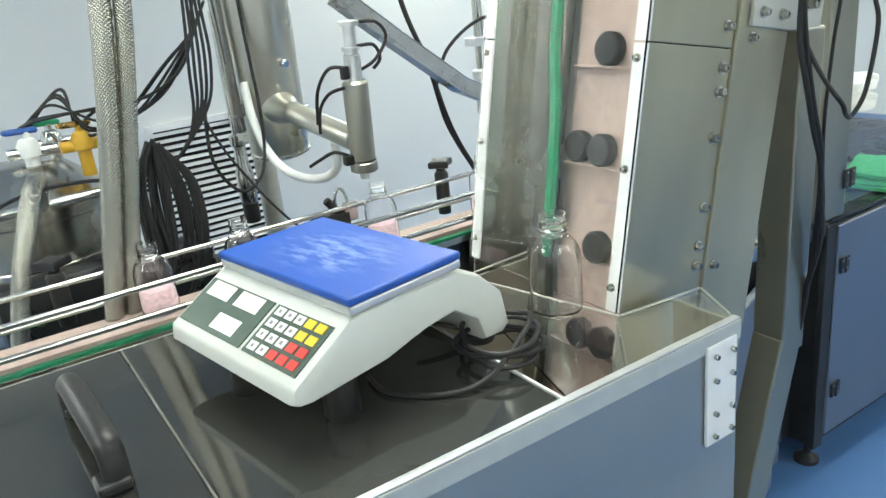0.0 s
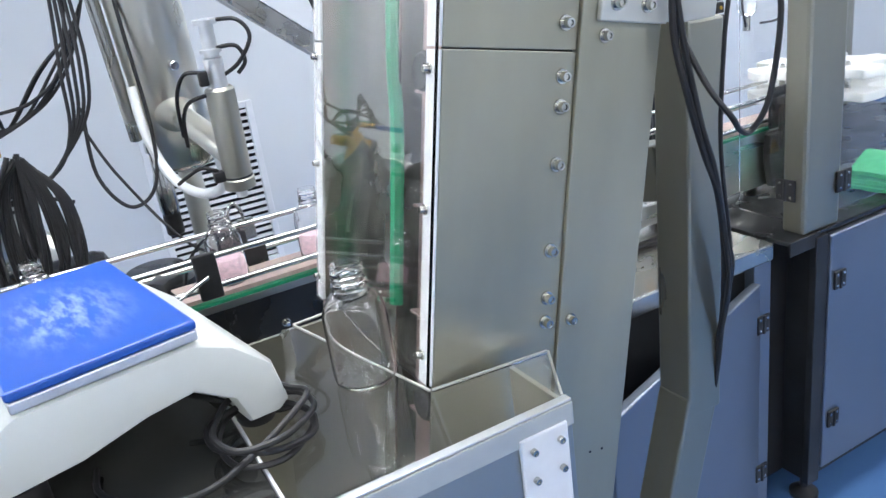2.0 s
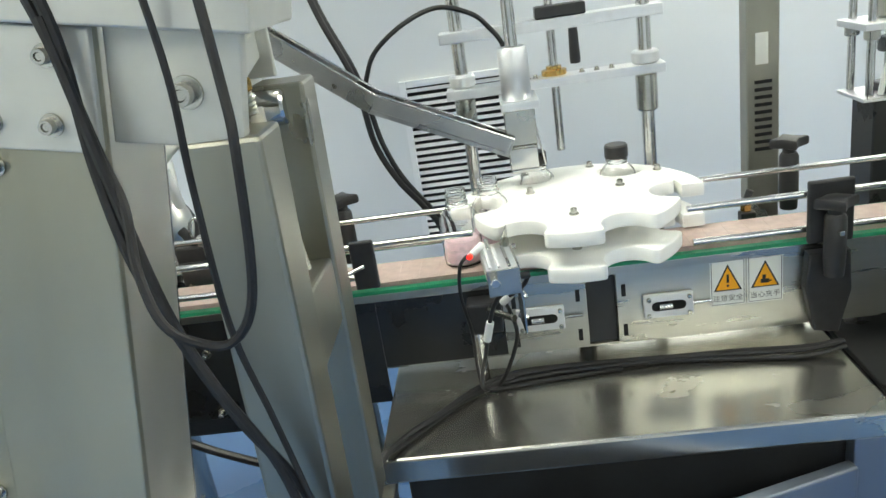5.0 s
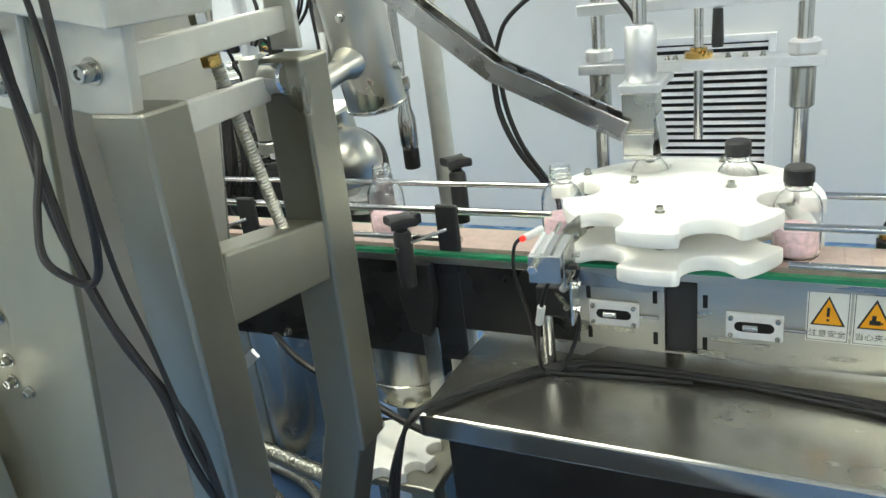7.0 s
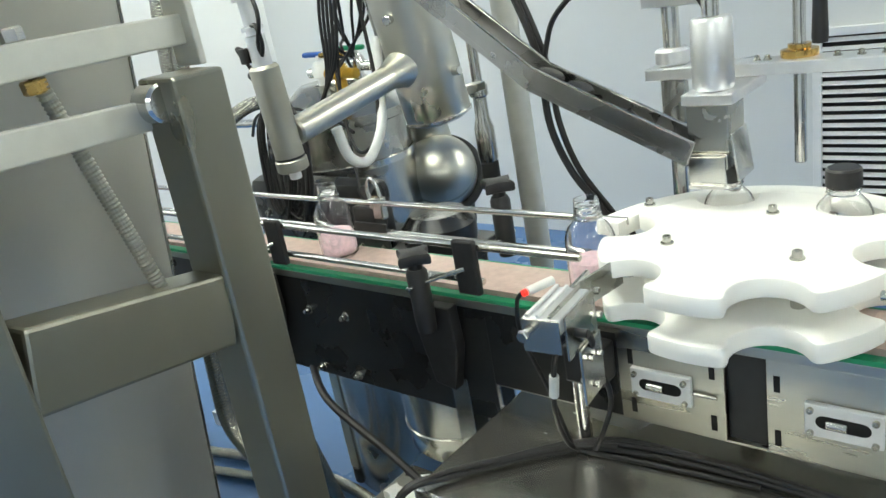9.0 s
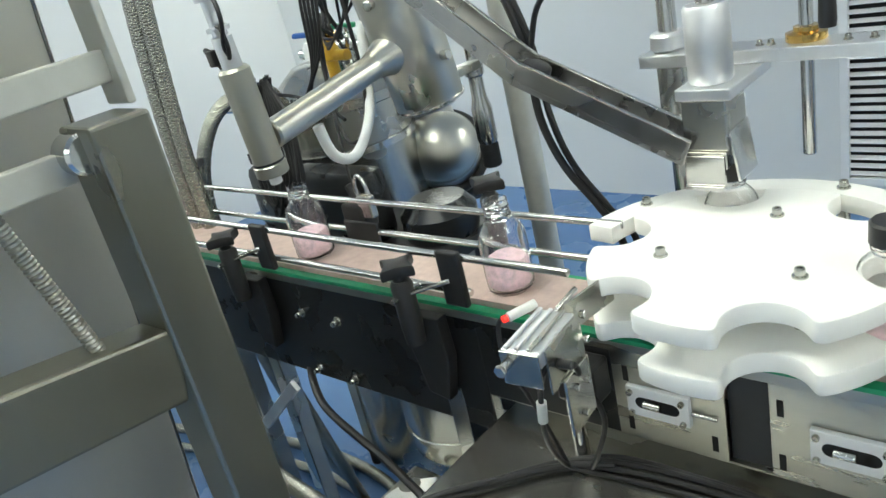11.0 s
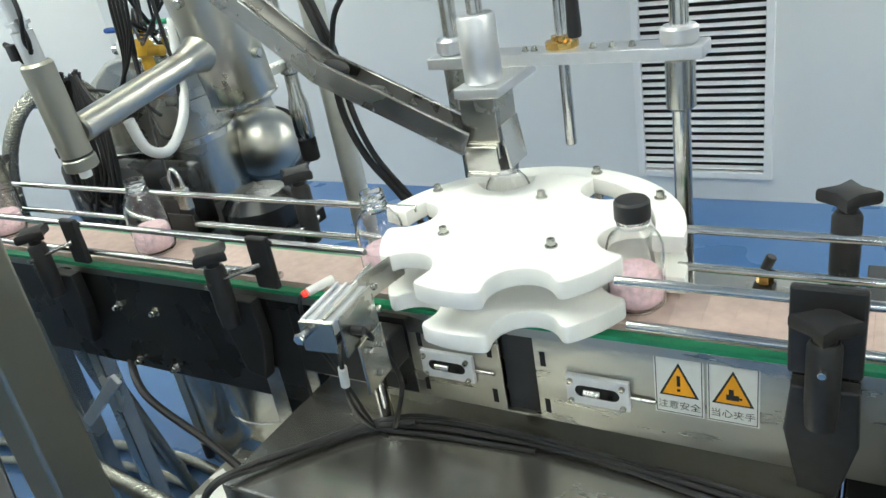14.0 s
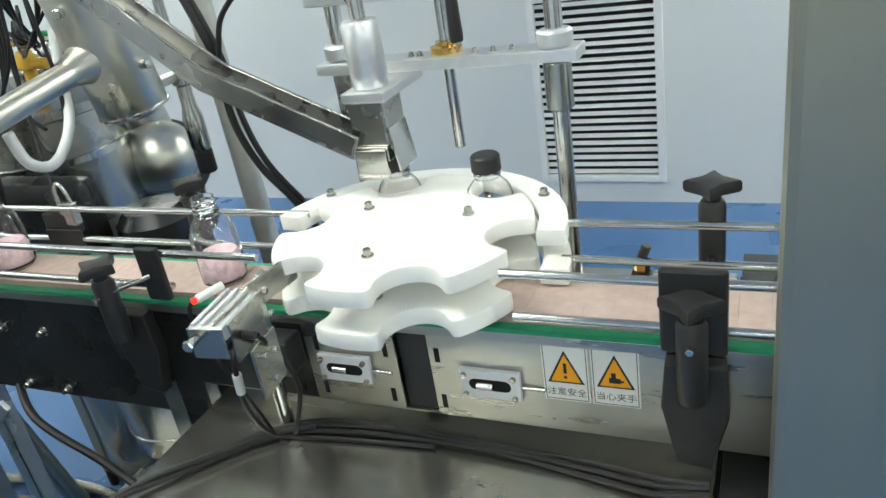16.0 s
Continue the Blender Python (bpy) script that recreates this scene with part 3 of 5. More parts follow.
def enclosure():
    c = thing("machine_enclosure", "stainless enclosure with square posts, clear doors and a base cabinet", "machine enclosure")
    part("carcass", span((0.300, -0.264, FLOOR + 0.10), (1.60, 0.60, 0.740), 0.003), DARK_STEEL_AND_SHADE, c)
    part("worktop", span((0.195, -0.275, 0.741), (1.62, 0.62, 0.752), 0.002), DARK_AND_SHADED, c, "dark polished machine top")
    part("top_edge", span((0.195, -0.279, 0.715), (0.30, -0.2755, 0.752), 0.001), DARK_STEEL_AND_SHADE, c)
    # The shaded recess between the cabinets is a solid near-black box.
    part("recess_shade", span((0.192, -0.19, FLOOR + 0.1), (0.299, 0.55, 0.738)), OPENING_SHADE, c)
    for x0, n in ((0.338, 0), (0.965, 1)):
        d = part("door", span((x0, -0.288, FLOOR + 0.14), (x0 + 0.62, -0.2655, 0.733), 0.004), DOOR_M, c, "satin blue-grey cabinet door")
        for z in (0.605, 0.185):
            hinge((x0 + 0.035 if n == 0 else x0 + 0.585, -0.2885, z), d)
    part("corner_strip", span((0.288, -0.284, FLOOR + 0.1), (0.334, -0.2645, 0.7405), 0.002), DARK_STEEL_AND_SHADE, c)
    for x, y in ((0.25, -0.274), (1.42, -0.274), (1.42, 0.50)):
        part("post", span((x, y, 0.7525), (x + 0.135, y + 0.066, 2.0), 0.010), FRAME_M, c)
    part("top_rail", span((0.255, -0.270, 2.0005), (1.555, -0.212, 2.06), 0.004), STEEL, c)
    p = part("side_door", span((0.270, -0.205, 0.775), (0.276, -0.06, 1.95)), CLEAR, c, "clear acrylic door")
    p.visible_shadow = False
    p = part("front_door", span((0.390, -0.250, 0.775), (1.418, -0.244, 1.95)), CLEAR, c, "clear acrylic door")
    p.visible_shadow = False
    hinge((0.2495, -0.222, 0.865), c, (-1, 0, 0), 0.055, 0.055)
    hinge((0.388, -0.2745, 0.865), c, (0, -1, 0), 0.055, 0.055)
    for x in (0.36, 1.5):
        part("foot", lathe([(0, 0), (0.04, 0), (0.04, 0.012), (0.012, 0.03), (0.012, 0.10), (0, 0.10)], (x, -0.22, FLOOR)), BLACK, c, smooth=True)
    return c


enclosure()


def folded_cloth():
    c = thing("cleaning_cloth", "folded green cleaning cloth on the steel top", "cloth", (0.74, -0.165, 0.7525), turn=(0, 0, 8))
    for k in range(3):
        bm = bmesh.new()
        bmesh.ops.create_grid(bm, x_segments=22, y_segments=16, size=0.5)
        for v in bm.verts:
            x, y = v.co.x * (0.24 - 0.02 * k), v.co.y * (0.16 - 0.012 * k)
            z = 0.004 + 0.017 * k + 0.008 * noise.noise(Vector((x * 14, y * 14, k * 3.1))) + 0.016 * math.exp(-((x - 0.02) ** 2) / 0.004) * k
            v.co = (x + 0.004 * k, y, max(z, 0.001))
        r = bmesh.ops.extrude_face_region(bm, geom=bm.faces[:])
        for v in r["geom"]:
            if isinstance(v, bmesh.types.BMVert):
                v.co.z += 0.011
        bmesh.ops.recalc_face_normals(bm, faces=bm.faces)
        part("fold", bm, CLOTH, c, smooth=True)


folded_cloth()


# ---- the second station behind the clear doors ----
def second_station():
    s = star_wheel((0.74, 0.06), 1.075)
    s["label"] = "white nylon star wheel behind the clear doors"
    part("shaft", rod((0, 0, 0.7525), (0, 0, 0.980), 0.03), STEEL, s, smooth=True)
    c = thing("filling_station", "steel piston station with a clear guarded head", "filling station")
    x0, x1, y0, y1 = 0.362, 0.520, 0.300, 0.425
    xm, ym = (x0 + x1) / 2, (y0 + y1) / 2
    part("base_block", span((x0 + 0.028, y0 + 0.012, 0.7525), (x1 - 0.018, y1 - 0.012, 1.1055), 0.004), DARK_AND_SHADED, c, "dark polished base block")
    part("plate", span((x0, y0, 1.106), (x1, y1, 1.114), 0.0015), ALU, c)
    for x in (x0 + 0.020, x1 - 0.020):
        for y in (y0 + 0.020, y1 - 0.020):
            part("column", rod((x, y, 1.1145), (x, y, 1.95), 0.008, 16), TUBE_STEEL, c, smooth=True)
            part("collar", rod((x, y, 1.228), (x, y, 1.2475), 0.015, 16), STEEL, c, smooth=True)
    for z in (1.248, 1.45):
        part("plate", span((x0 - 0.004, y0 - 0.004, z), (x1 + 0.010, y1, z + 0.014), 0.0015), ALU, c)
    part("piston", rod((xm, ym, 1.1145), (xm, ym, 1.2475), 0.012, 18), TUBE_STEEL, c, smooth=True)
    part("cylinder", rod((xm, ym, 1.2625), (xm, ym, 1.4495), 0.030, 26), STEEL, c, smooth=True)
    part("buffer", rod((xm, ym, 1.195), (xm, ym, 1.225), 0.026, 24), BLACK, c, smooth=True)
    part("cap_block", box((0.060, 0.046, 0.020), (xm, ym, 1.1247), 0.004), BLACK, c)
    part("nut", rod((x0 + 0.045, y0 + 0.02, 1.1145), (x0 + 0.045, y0 + 0.02, 1.132), 0.010, 6), BLACK, c)
    part("air_line", hose([(xm - 0.045, y0 + 0.005, 1.12), (xm - 0.035, y0 - 0.01, 1.19), (xm, y0 - 0.02, 1.225), (xm + 0.05, y0 - 0.02, 1.215), (xm + 0.085, y0 - 0.02, 1.16), (xm + 0.095, y0, 1.06), (xm + 0.095, y0 + 0.03, 0.90), (xm + 0.09, y0 + 0.05, 0.76)], 0.006, 12), HOSE_W, c, "white air hose", smooth=True)
    part("guard", span((x0 + 0.004, y0 - 0.010, 1.1145), (x1 - 0.004, y0 - 0.006, 1.2475)), CLEAR, c, "clear acrylic guard").visible_shadow = False
    ch = thing("cable_chain", "black cable drag chain with yellow dots", "cable chain", (0.650, 0.36, 1.06))
    part("mount", span((-0.02, 0.021, -0.3075), (0.02, 0.03, 0.60)), STEEL, ch)
    for k in range(16):
        part("link", box((0.034, 0.04, 0.034), (0, 0, k * 0.038), 0.004), BLACK, ch)
        part("dot", rod((0, -0.021, k * 0.038), (0, -0.0235, k * 0.038), 0.006, 10), YELLOW, ch)
    v = thing("dosing_vessel", "hanging stainless dosing vessel with a glass neck", "vessel", (0.84, 0.40, 1.20))
    part("neck", lathe([(0.02, 0), (0.032, 0.02), (0.034, 0.08), (0.026, 0.10)], n=24), CLEAR, v, smooth=True).visible_shadow = False
    part("body", lathe([(0, 0.10), (0.055, 0.10), (0.06, 0.11), (0.06, 0.24), (0.03, 0.28), (0.03, 0.70), (0, 0.70)], n=28), STEEL, v, smooth=True)
    part("spout", rod((0, 0, -0.05), (0, 0, 0.0), 0.012), STEEL, v, smooth=True)
    bm = hose([(0.03, -0.02, 0.10), (0.09, -0.05, 0.06), (0.10, -0.05, -0.02), (0.03, -0.03, -0.03)], 0.004)
    hose([(-0.03, -0.02, 0.11), (-0.08, -0.05, 0.05), (-0.05, -0.04, -0.03)], 0.004, bm=bm)
    part("air_line", bm, RUBBER, v, smooth=True)


second_station()

# ---- the cap elevator ----
LEAN_Y = math.degrees(math.atan2(0.187, 0.982))


CLEATS = []


def elevator():
    """Its own space: z runs up the incline, x backwards from the front edge, y across from the near side."""
    e = thing("cap_elevator", "leaning stainless steel cap elevator with a pinkish cleated belt", "elevator", (-1.013, -0.745, 1.065), turn=(0, LEAN_Y, 0))
    lo, hi, D, W = -0.95, 1.55, 0.285, 0.345
    # Near side panels take the darkened copy, their shade set by colour.
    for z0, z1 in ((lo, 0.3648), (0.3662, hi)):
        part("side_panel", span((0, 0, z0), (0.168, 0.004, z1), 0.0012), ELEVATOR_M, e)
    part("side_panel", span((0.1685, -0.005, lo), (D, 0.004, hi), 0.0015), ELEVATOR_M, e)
    part("seam_backing", span((0.002, 0.0045, 0.35), (0.166, 0.006, 0.38)), OPENING_SHADE, e)
    part("side_panel", span((0, W - 0.004, lo), (0.188, W, hi), 0.001), STEEL, e)
    part("back_panel", span((0.184, 0.0065, lo), (0.188, W - 0.0045, hi), 0.001), BACK_M, e, "polished steel back panel")
    for y in (0.0, W - 0.022):
        for z0, z1 in ((0.0, 0.364), (0.367, hi)):
            part("front_flange", span((-0.004, y, z0), (-0.0005, y + 0.022, z1), 0.0008), ALU_PAINT, e)
    part("belt", span((0.11, 0.012, lo + 0.55), (0.114, W - 0.10, hi)), BELT, e, "pinkish belt with low cleats")
    part("inner_plate", span((0.075, W - 0.099, lo + 0.55), (0.079, W - 0.005, hi)), STEEL, e)
    bm = hose([(0.074, W - 0.104, 0.01), (0.072, W - 0.106, 0.14), (0.074, W - 0.098, 0.26), (0.072, W - 0.085, 0.40), (0.074, W - 0.086, 0.8), (0.074, W - 0.086, hi)], 0.010, 8)
    part("belt_edge", bm, GREEN, e, "green plastic belt edge strip", smooth=True)
    for k in range(-4, 3):
        o = part("cleat", span((0.094, 0.016, -0.002), (0.1098, W - 0.108, 0.002), 0.001), BELT, e)
        CLEATS.append((o, 0.178 + k * 0.154))
    cover = part("cover", span((-0.0085, 0.0, 0.0), (-0.0045, W, hi)), CLEAR, e, "clear acrylic front cover")
    cover.visible_shadow = False
    for z in (0.035, 0.20, 0.345, 0.55, 0.75):
        for y in (0.011, W - 0.011):
            bolt((-0.0088, y, z), (-1, 0, 0), 0.004, e)
    for z in (0.395, 0.3385, 0.306, 0.2416, 0.141, 0.083, 0.053):
        bolt((0.150, -0.0005, z), (0, -1, 0), 0.0058, e)
    bolt((0.201, -0.0055, 0.383), (0, -1, 0), 0.0055, e)
    bolt((0.184, -0.0055, 0.053), (0, -1, 0), 0.005, e)
    # the mounting plates near the top
    p = part("mounting_plate", span((0.188, -0.013, 0.398), (0.2855, -0.0055, 0.486), 0.0015), PLATE_M, e, "pale aluminium mounting plate")
    for x, z in ((0.2083, 0.418), (0.2525, 0.4175), (0.2545, 0.466), (0.2083, 0.466)):
        bolt((x, -0.0132, z), (0, -1, 0), 0.0058, p)
    q = part("mounting_plate", span((0.2865, 0.006, 0.402), (0.384, 0.020, 0.486), 0.0015), PLATE_M, e, "pale aluminium mounting plate")
    bolt((0.3435, 0.0058, 0.4416), (0, -1, 0), 0.0085, q)
    part("top_cover", span((0.18, -0.025, 0.4875), (0.40, 0.10, 0.56), 0.002), PLATE_M, e)
    for x in (0.188, 0.225, 0.245):
        for z in (-0.14, -0.22):
            part("scuff", rod((x + 0.01, -0.0052, z), (x + 0.01, -0.0058, z), 0.002, 8), DARK_STEEL_AND_SHADE, e)
    return e


elevator()


def screw_cap(at, turn):
    c = thing("black_closure", "black ribbed plastic screw cap on the elevator belt", "screw cap", group="caps on the elevator")
    c.matrix_basis = ELEV_SPACE @ pose(*at, *turn)
    bm = lathe([(0, 0), (0.023, 0), (0.025, 0.002), (0.025, 0.018), (0.0225, 0.021), (0, 0.0215)], n=36)
    part("shell", bm, BLACK, c, smooth=True)
    rb = None
    for k in range(24):
        a = 2 * math.pi * k / 24
        rb = box((0.0016, 0.0022, 0.015), (0.0252 * math.cos(a), 0.0252 * math.sin(a), 0.010), turn=(0, 0, math.degrees(a)), bm=rb)
    part("ribs", rb, BLACK, c)
    return c


ELEV_SPACE = pose(-1.013, -0.745, 1.065, 0, LEAN_Y, 0)
CAPS = []
for y, k in ((0.16, 2), (0.165, 1), (0.16, 0), (0.212, 0), (0.150, -1), (0.17, -2), (0.118, -2), (0.19, -3), (0.14, -4)):
    z = 0.205 + k * 0.154
    CAPS.append((screw_cap((0.1095, y, z), (0, -90, 0)), y, z))


def hopper():
    h = thing("cap_hopper", "stainless cap hopper with a smoked lid and a clear cover", "hopper")
    part("front_wall", span((-2.6, -0.866, FLOOR + 0.05), (-0.915, -0.860, 1.0575), 0.001), HOPPER_M, h)
    part("front_rim", span((-2.6, -0.868, 1.0635), (-0.915, -0.857, 1.0665), 0.001), ALU, h)
    part("rim_lip", span((-2.6, -0.8695, 1.036), (-0.915, -0.8665, 1.0630), 0.001), PLATE_M, h)
    lid = part("lid", span((-1.5915, -0.857, 1.050), (-1.216, -0.30, 1.0585), 0.002), SMOKED, h, "smoked acrylic lid")
    part("lid", span((-2.6, -0.857, 1.050), (-1.5945, -0.30, 1.0585), 0.002), SMOKED, h, "smoked acrylic lid")
    part("lid_joint", span((-1.5942, -0.857, 1.049), (-1.5918, -0.30, 1.0580)), STEEL_DULL, h)
    part("lid_edge", span((-1.2158, -0.857, 1.050), (-1.2125, -0.465, 1.0605)), ALU_PAINT, h)
    hd = hose([(-1.680, -0.450, 1.0587), (-1.680, -0.455, 1.092), (-1.678, -0.472, 1.106), (-1.675, -0.545, 1.109), (-1.670, -0.635, 1.106), (-1.668, -0.652, 1.092), (-1.668, -0.657, 1.0587)], 0.015, 12)
    for y in (-0.450, -0.657):
        part("handle_foot", span((-1.692, y - 0.018, 1.0587), (-1.656, y + 0.018, 1.072), 0.004), BLACK, h)
    part("handle", hd, BLACK, h, "black plastic pull handle", smooth=True)
    part("back_wall", span((-2.6, -0.2995, FLOOR + 0.05), (-1.21, -0.295, 1.058), 0.001), STEEL_DULL, h)
    part("bin_wall", span((-1.222, -0.8595, 0.75), (-1.2165, -0.465, 1.0495)), STEEL_DULL, h)
    part("bin_wall", span((-1.2165, -0.466, 0.75), (-0.935, -0.460, 1.056)), STEEL_DULL, h)
    part("bin_wall", span((-0.921, -0.8595, 0.75), (-0.915, -0.76, 1.056)), STEEL_DULL, h)
    part("bin_floor", span((-1.2165, -0.8595, 0.76), (-0.921, -0.467, 0.768)), STEEL_DULL, h)
    cov = part("clear_cover", slab([(-1.212, -0.857), (-0.917, -0.857), (-0.872, -0.768), (-1.016, -0.750), (-1.078, -0.466), (-1.100, -0.466)], 1.0585, 1.0625), CLEAR, h, "clear acrylic cover over the cap bin")
    cov.visible_shadow = False
    for a, b in (((-1.083, -0.470), (-1.020, -0.752)), ((-1.018, -0.752), (-0.872, -0.768)), ((-1.083, -0.468), (-0.94, -0.458)), ((-0.872, -0.770), (-0.918, -0.856))):
        part("cover_edge", beam((*a, 1.0650), (*b, 1.0650), 0.003, 0.003, (0, 0, 1), 0.0008), PLATE_M, h)
    pl = part("joint_plate", span((-0.985, -0.872, 0.895), (-0.925, -0.8665, 1.045), 0.002), ALU_PAINT, h, "pale screwed joint plate")
    for x in (-0.972, -0.938):
        for z in (0.91, 0.945, 0.995, 1.03):
            bolt((x, -0.8722, z), (0, -1, 0), 0.004, pl, washer=False)
    return h


hopper()


# ---- the scale ----
def scale():
    s = thing("weighing_scale", "off-white electronic counting scale with a blue platform", "weighing scale", (-1.345, -0.565, 1.0587), turn=(0, 0, -80))
    W, D = 0.296, 0.176
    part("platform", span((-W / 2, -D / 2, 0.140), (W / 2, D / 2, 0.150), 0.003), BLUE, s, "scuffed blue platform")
    part("rim", span((-W / 2 + 0.001, -D / 2 + 0.001, 0.128), (W / 2 - 0.001, D / 2 - 0.001, 0.1395), 0.002), ALU, s)
    part("support", span((-W / 2 + 0.03, -D / 2 + 0.03, 0.119), (W / 2 - 0.03, D / 2 - 0.03, 0.1275)), ABS, s)
    ya, za, yb, zb = -D / 2 - 0.006, 0.124, -D / 2 - 0.084, 0.078
    prof = [(yb - 0.005, 0.058), (yb - 0.003, 0.072), (yb, zb), (ya, za), (ya + 0.008, 0.1275), (D / 2 - 0.010, 0.126), (D / 2 + 0.030, 0.108), (D / 2 + 0.068, 0.072),
            (D / 2 + 0.078, 0.022), (D / 2 + 0.064, 0.012), (D / 2 + 0.030, 0.014), (D / 2 + 0.018, 0.048), (D / 2 - 0.020, 0.074), (0.02, 0.070), (-0.045, 0.056), (yb + 0.02, 0.050), (yb + 0.004, 0.052)]
    bm = slab(prof, -W / 2 - 0.002, W / 2 + 0.002, 0.009)
    bm.transform(Matrix(((0, 0, 1, 0), (1, 0, 0, 0), (0, 1, 0, 0), (0, 0, 0, 1))))
    part("housing", bm, ABS, s, smooth=True)
    for x in (-0.118, 0.118):
        for y, z in ((-0.098, 0.052), (0.135, 0.0125)):
            part("foot", lathe([(0, 0), (0.020, 0), (0.022, 0.004), (0.022, z - 0.003), (0.018, z), (0, z)], (x, y, 0), n=24), BLACK, s, "black round levelling foot", smooth=True)
    # the sloping key panel: u to the right, v up the slope
    slope = math.degrees(math.atan2(za - zb, ya - yb))
    L = math.hypot(za - zb, ya - yb)
    base = pose(0, yb, zb, slope, 0, 0)

    def on_panel(name, u0, v0, u1, v1, h0, h1, material, parent=s, bevel=0.0006, label=""):
        bm = span((u0 * 1.17, v0, h0), (u1 * 1.17, v1, h1), bevel)
        bm.transform(base)
        return part(name, bm, material, parent, label)

    f = on_panel("display_panel", -0.118, 0.010, 0.014, L - 0.010, 0.0002, 0.0018, FACE, label="dark green display panel")
    for u, v in ((-0.108, 0.055), (-0.048, 0.055), (-0.056, 0.017)):
        on_panel("display", u, v, u + 0.047, v + 0.023, 0.0019, 0.0026, LCD, f, label="pale display window")
    g = on_panel("key_panel", 0.020, 0.010, 0.118, L - 0.010, 0.0002, 0.0018, FACE, label="dark green key panel")
    for r in range(4):
        for k in range(5):
            u, v = 0.026 + k * 0.0178, 0.066 - r * 0.0170
            m = KEY_W if k < 3 else KEY_Y
            if r >= 2 and k >= 2:
                m = KEY_R
            if r < 2 and k >= 3:
                m = KEY_Y
            if r == 2 and k == 2:
                m = KEY_W
            key = on_panel("key", u, v, u + 0.0140, v + 0.0120, 0.0019, 0.0034, m, g)
            on_panel("key_print", u + 0.0048, v + 0.0036, u + 0.0092, v + 0.0084, 0.0035, 0.0037, PRINT if m is KEY_W else m, key, 0)
    return s


scale()


def power_cord():
    p = []
    for k in range(30):
        a = radians(70 - k * 40)
        r = 0.050 + 0.006 * math.sin(k * 1.7)
        p.append((-1.197 + r * 1.05 * math.cos(a), -0.712 + r * 1.1 * math.sin(a), 1.064 + 0.0011 * k))
    pts = [(-1.262, -0.600, 1.092), (-1.235, -0.622, 1.085)] + p + [(-1.25, -0.765, 1.070), (-1.31, -0.755, 1.063), (-1.36, -0.70, 1.063), (-1.36, -0.65, 1.064)]
    tagged(part("power_cord", hose(pts, 0.0036, 8, 4), RUBBER, smooth=True), "coiled black power cord behind the scale", "cord")


power_cord()


# ---- rail clamps ----
def rail_clamp(x, front=True, deep=True):
    """A black clamp block with a star knob on a post; its rod holds the rails."""
    sg = 1 if front else -1
    y0 = -0.052 if front else 0.180
    c = thing("rail_clamp", "black plastic guide-rail clamp with a star knob", "rail clamp", (x, y0, 0), "rail clamps")
    bm = slab([(-0.034, 0.935), (-0.040, 0.87), (-0.022, 0.785), (0.020, 0.778), (0.040, 0.86), (0.036, 0.935)], -0.012, 0.012, 0.003)
    bm.transform(Matrix(((1, 0, 0, 0), (0, 0, 1, 0.036 * sg), (0, 1, 0, 0), (0, 0, 0, 1))))
    part("bracket", bm, BLACK, c, "black plastic support bracket")
    part("post", lathe([(0, 0.900), (0.016, 0.900), (0.018, 0.93), (0.018, 1.005), (0.014, 1.012), (0, 1.012)], (0, 0.006 * sg, 0), n=20), BLACK, c, smooth=True)
    k = part("knob", slab([((0.037 if i % 2 == 0 else 0.020) * math.cos(math.pi * i / 4), (0.037 if i % 2 == 0 else 0.020) * math.sin(math.pi * i / 4)) for i in range(8)], 1.022, 1.042, 0.005), BLACK, c, "black star knob", smooth=True)
    k.location = (0, 0.006 * sg, 0)
    part("knob_stem", rod((0, 0.006 * sg, 1.000), (0, 0.006 * sg, 1.024), 0.012), BLACK, c, smooth=True)
    if not front:
        for o in c.children:
            if o.name.startswith(("post", "knob")):
                o.location.z += 0.050
    part("pin", rod((0, -0.022 * sg, 0.985), (0, 0.045 * sg, 0.985), 0.0045, 12), TUBE_STEEL, c, smooth=True)
    return c


for x in (-1.195, -0.725):
    rail_clamp(x)
    j = thing("rail_joint", "black plastic block joining the two guide rails", "rail joint", (x + 0.085, -0.0195, 1.012), "rail joints")
    part("block", box((0.044, 0.012, 0.092), (0, 0.0, 0.0), 0.004), BLACK, j)
    part("rod", rod((-0.085, -0.030, -0.027), (0.0, -0.0065, 0.0), 0.004, 12), TUBE_STEEL, j, smooth=True)
for x in (0.165, 0.47):
    rail_clamp(x)
    j = thing("rail_joint", "black plastic block joining the two guide rails", "rail joint", (x, -0.0245, 1.010), "rail joints")
    part("block", box((0.076, 0.012, 0.112), (0, 0, 0), 0.004), BLACK, j)
for x in (-1.62, -0.703, 0.170):
    rail_clamp(x, False)


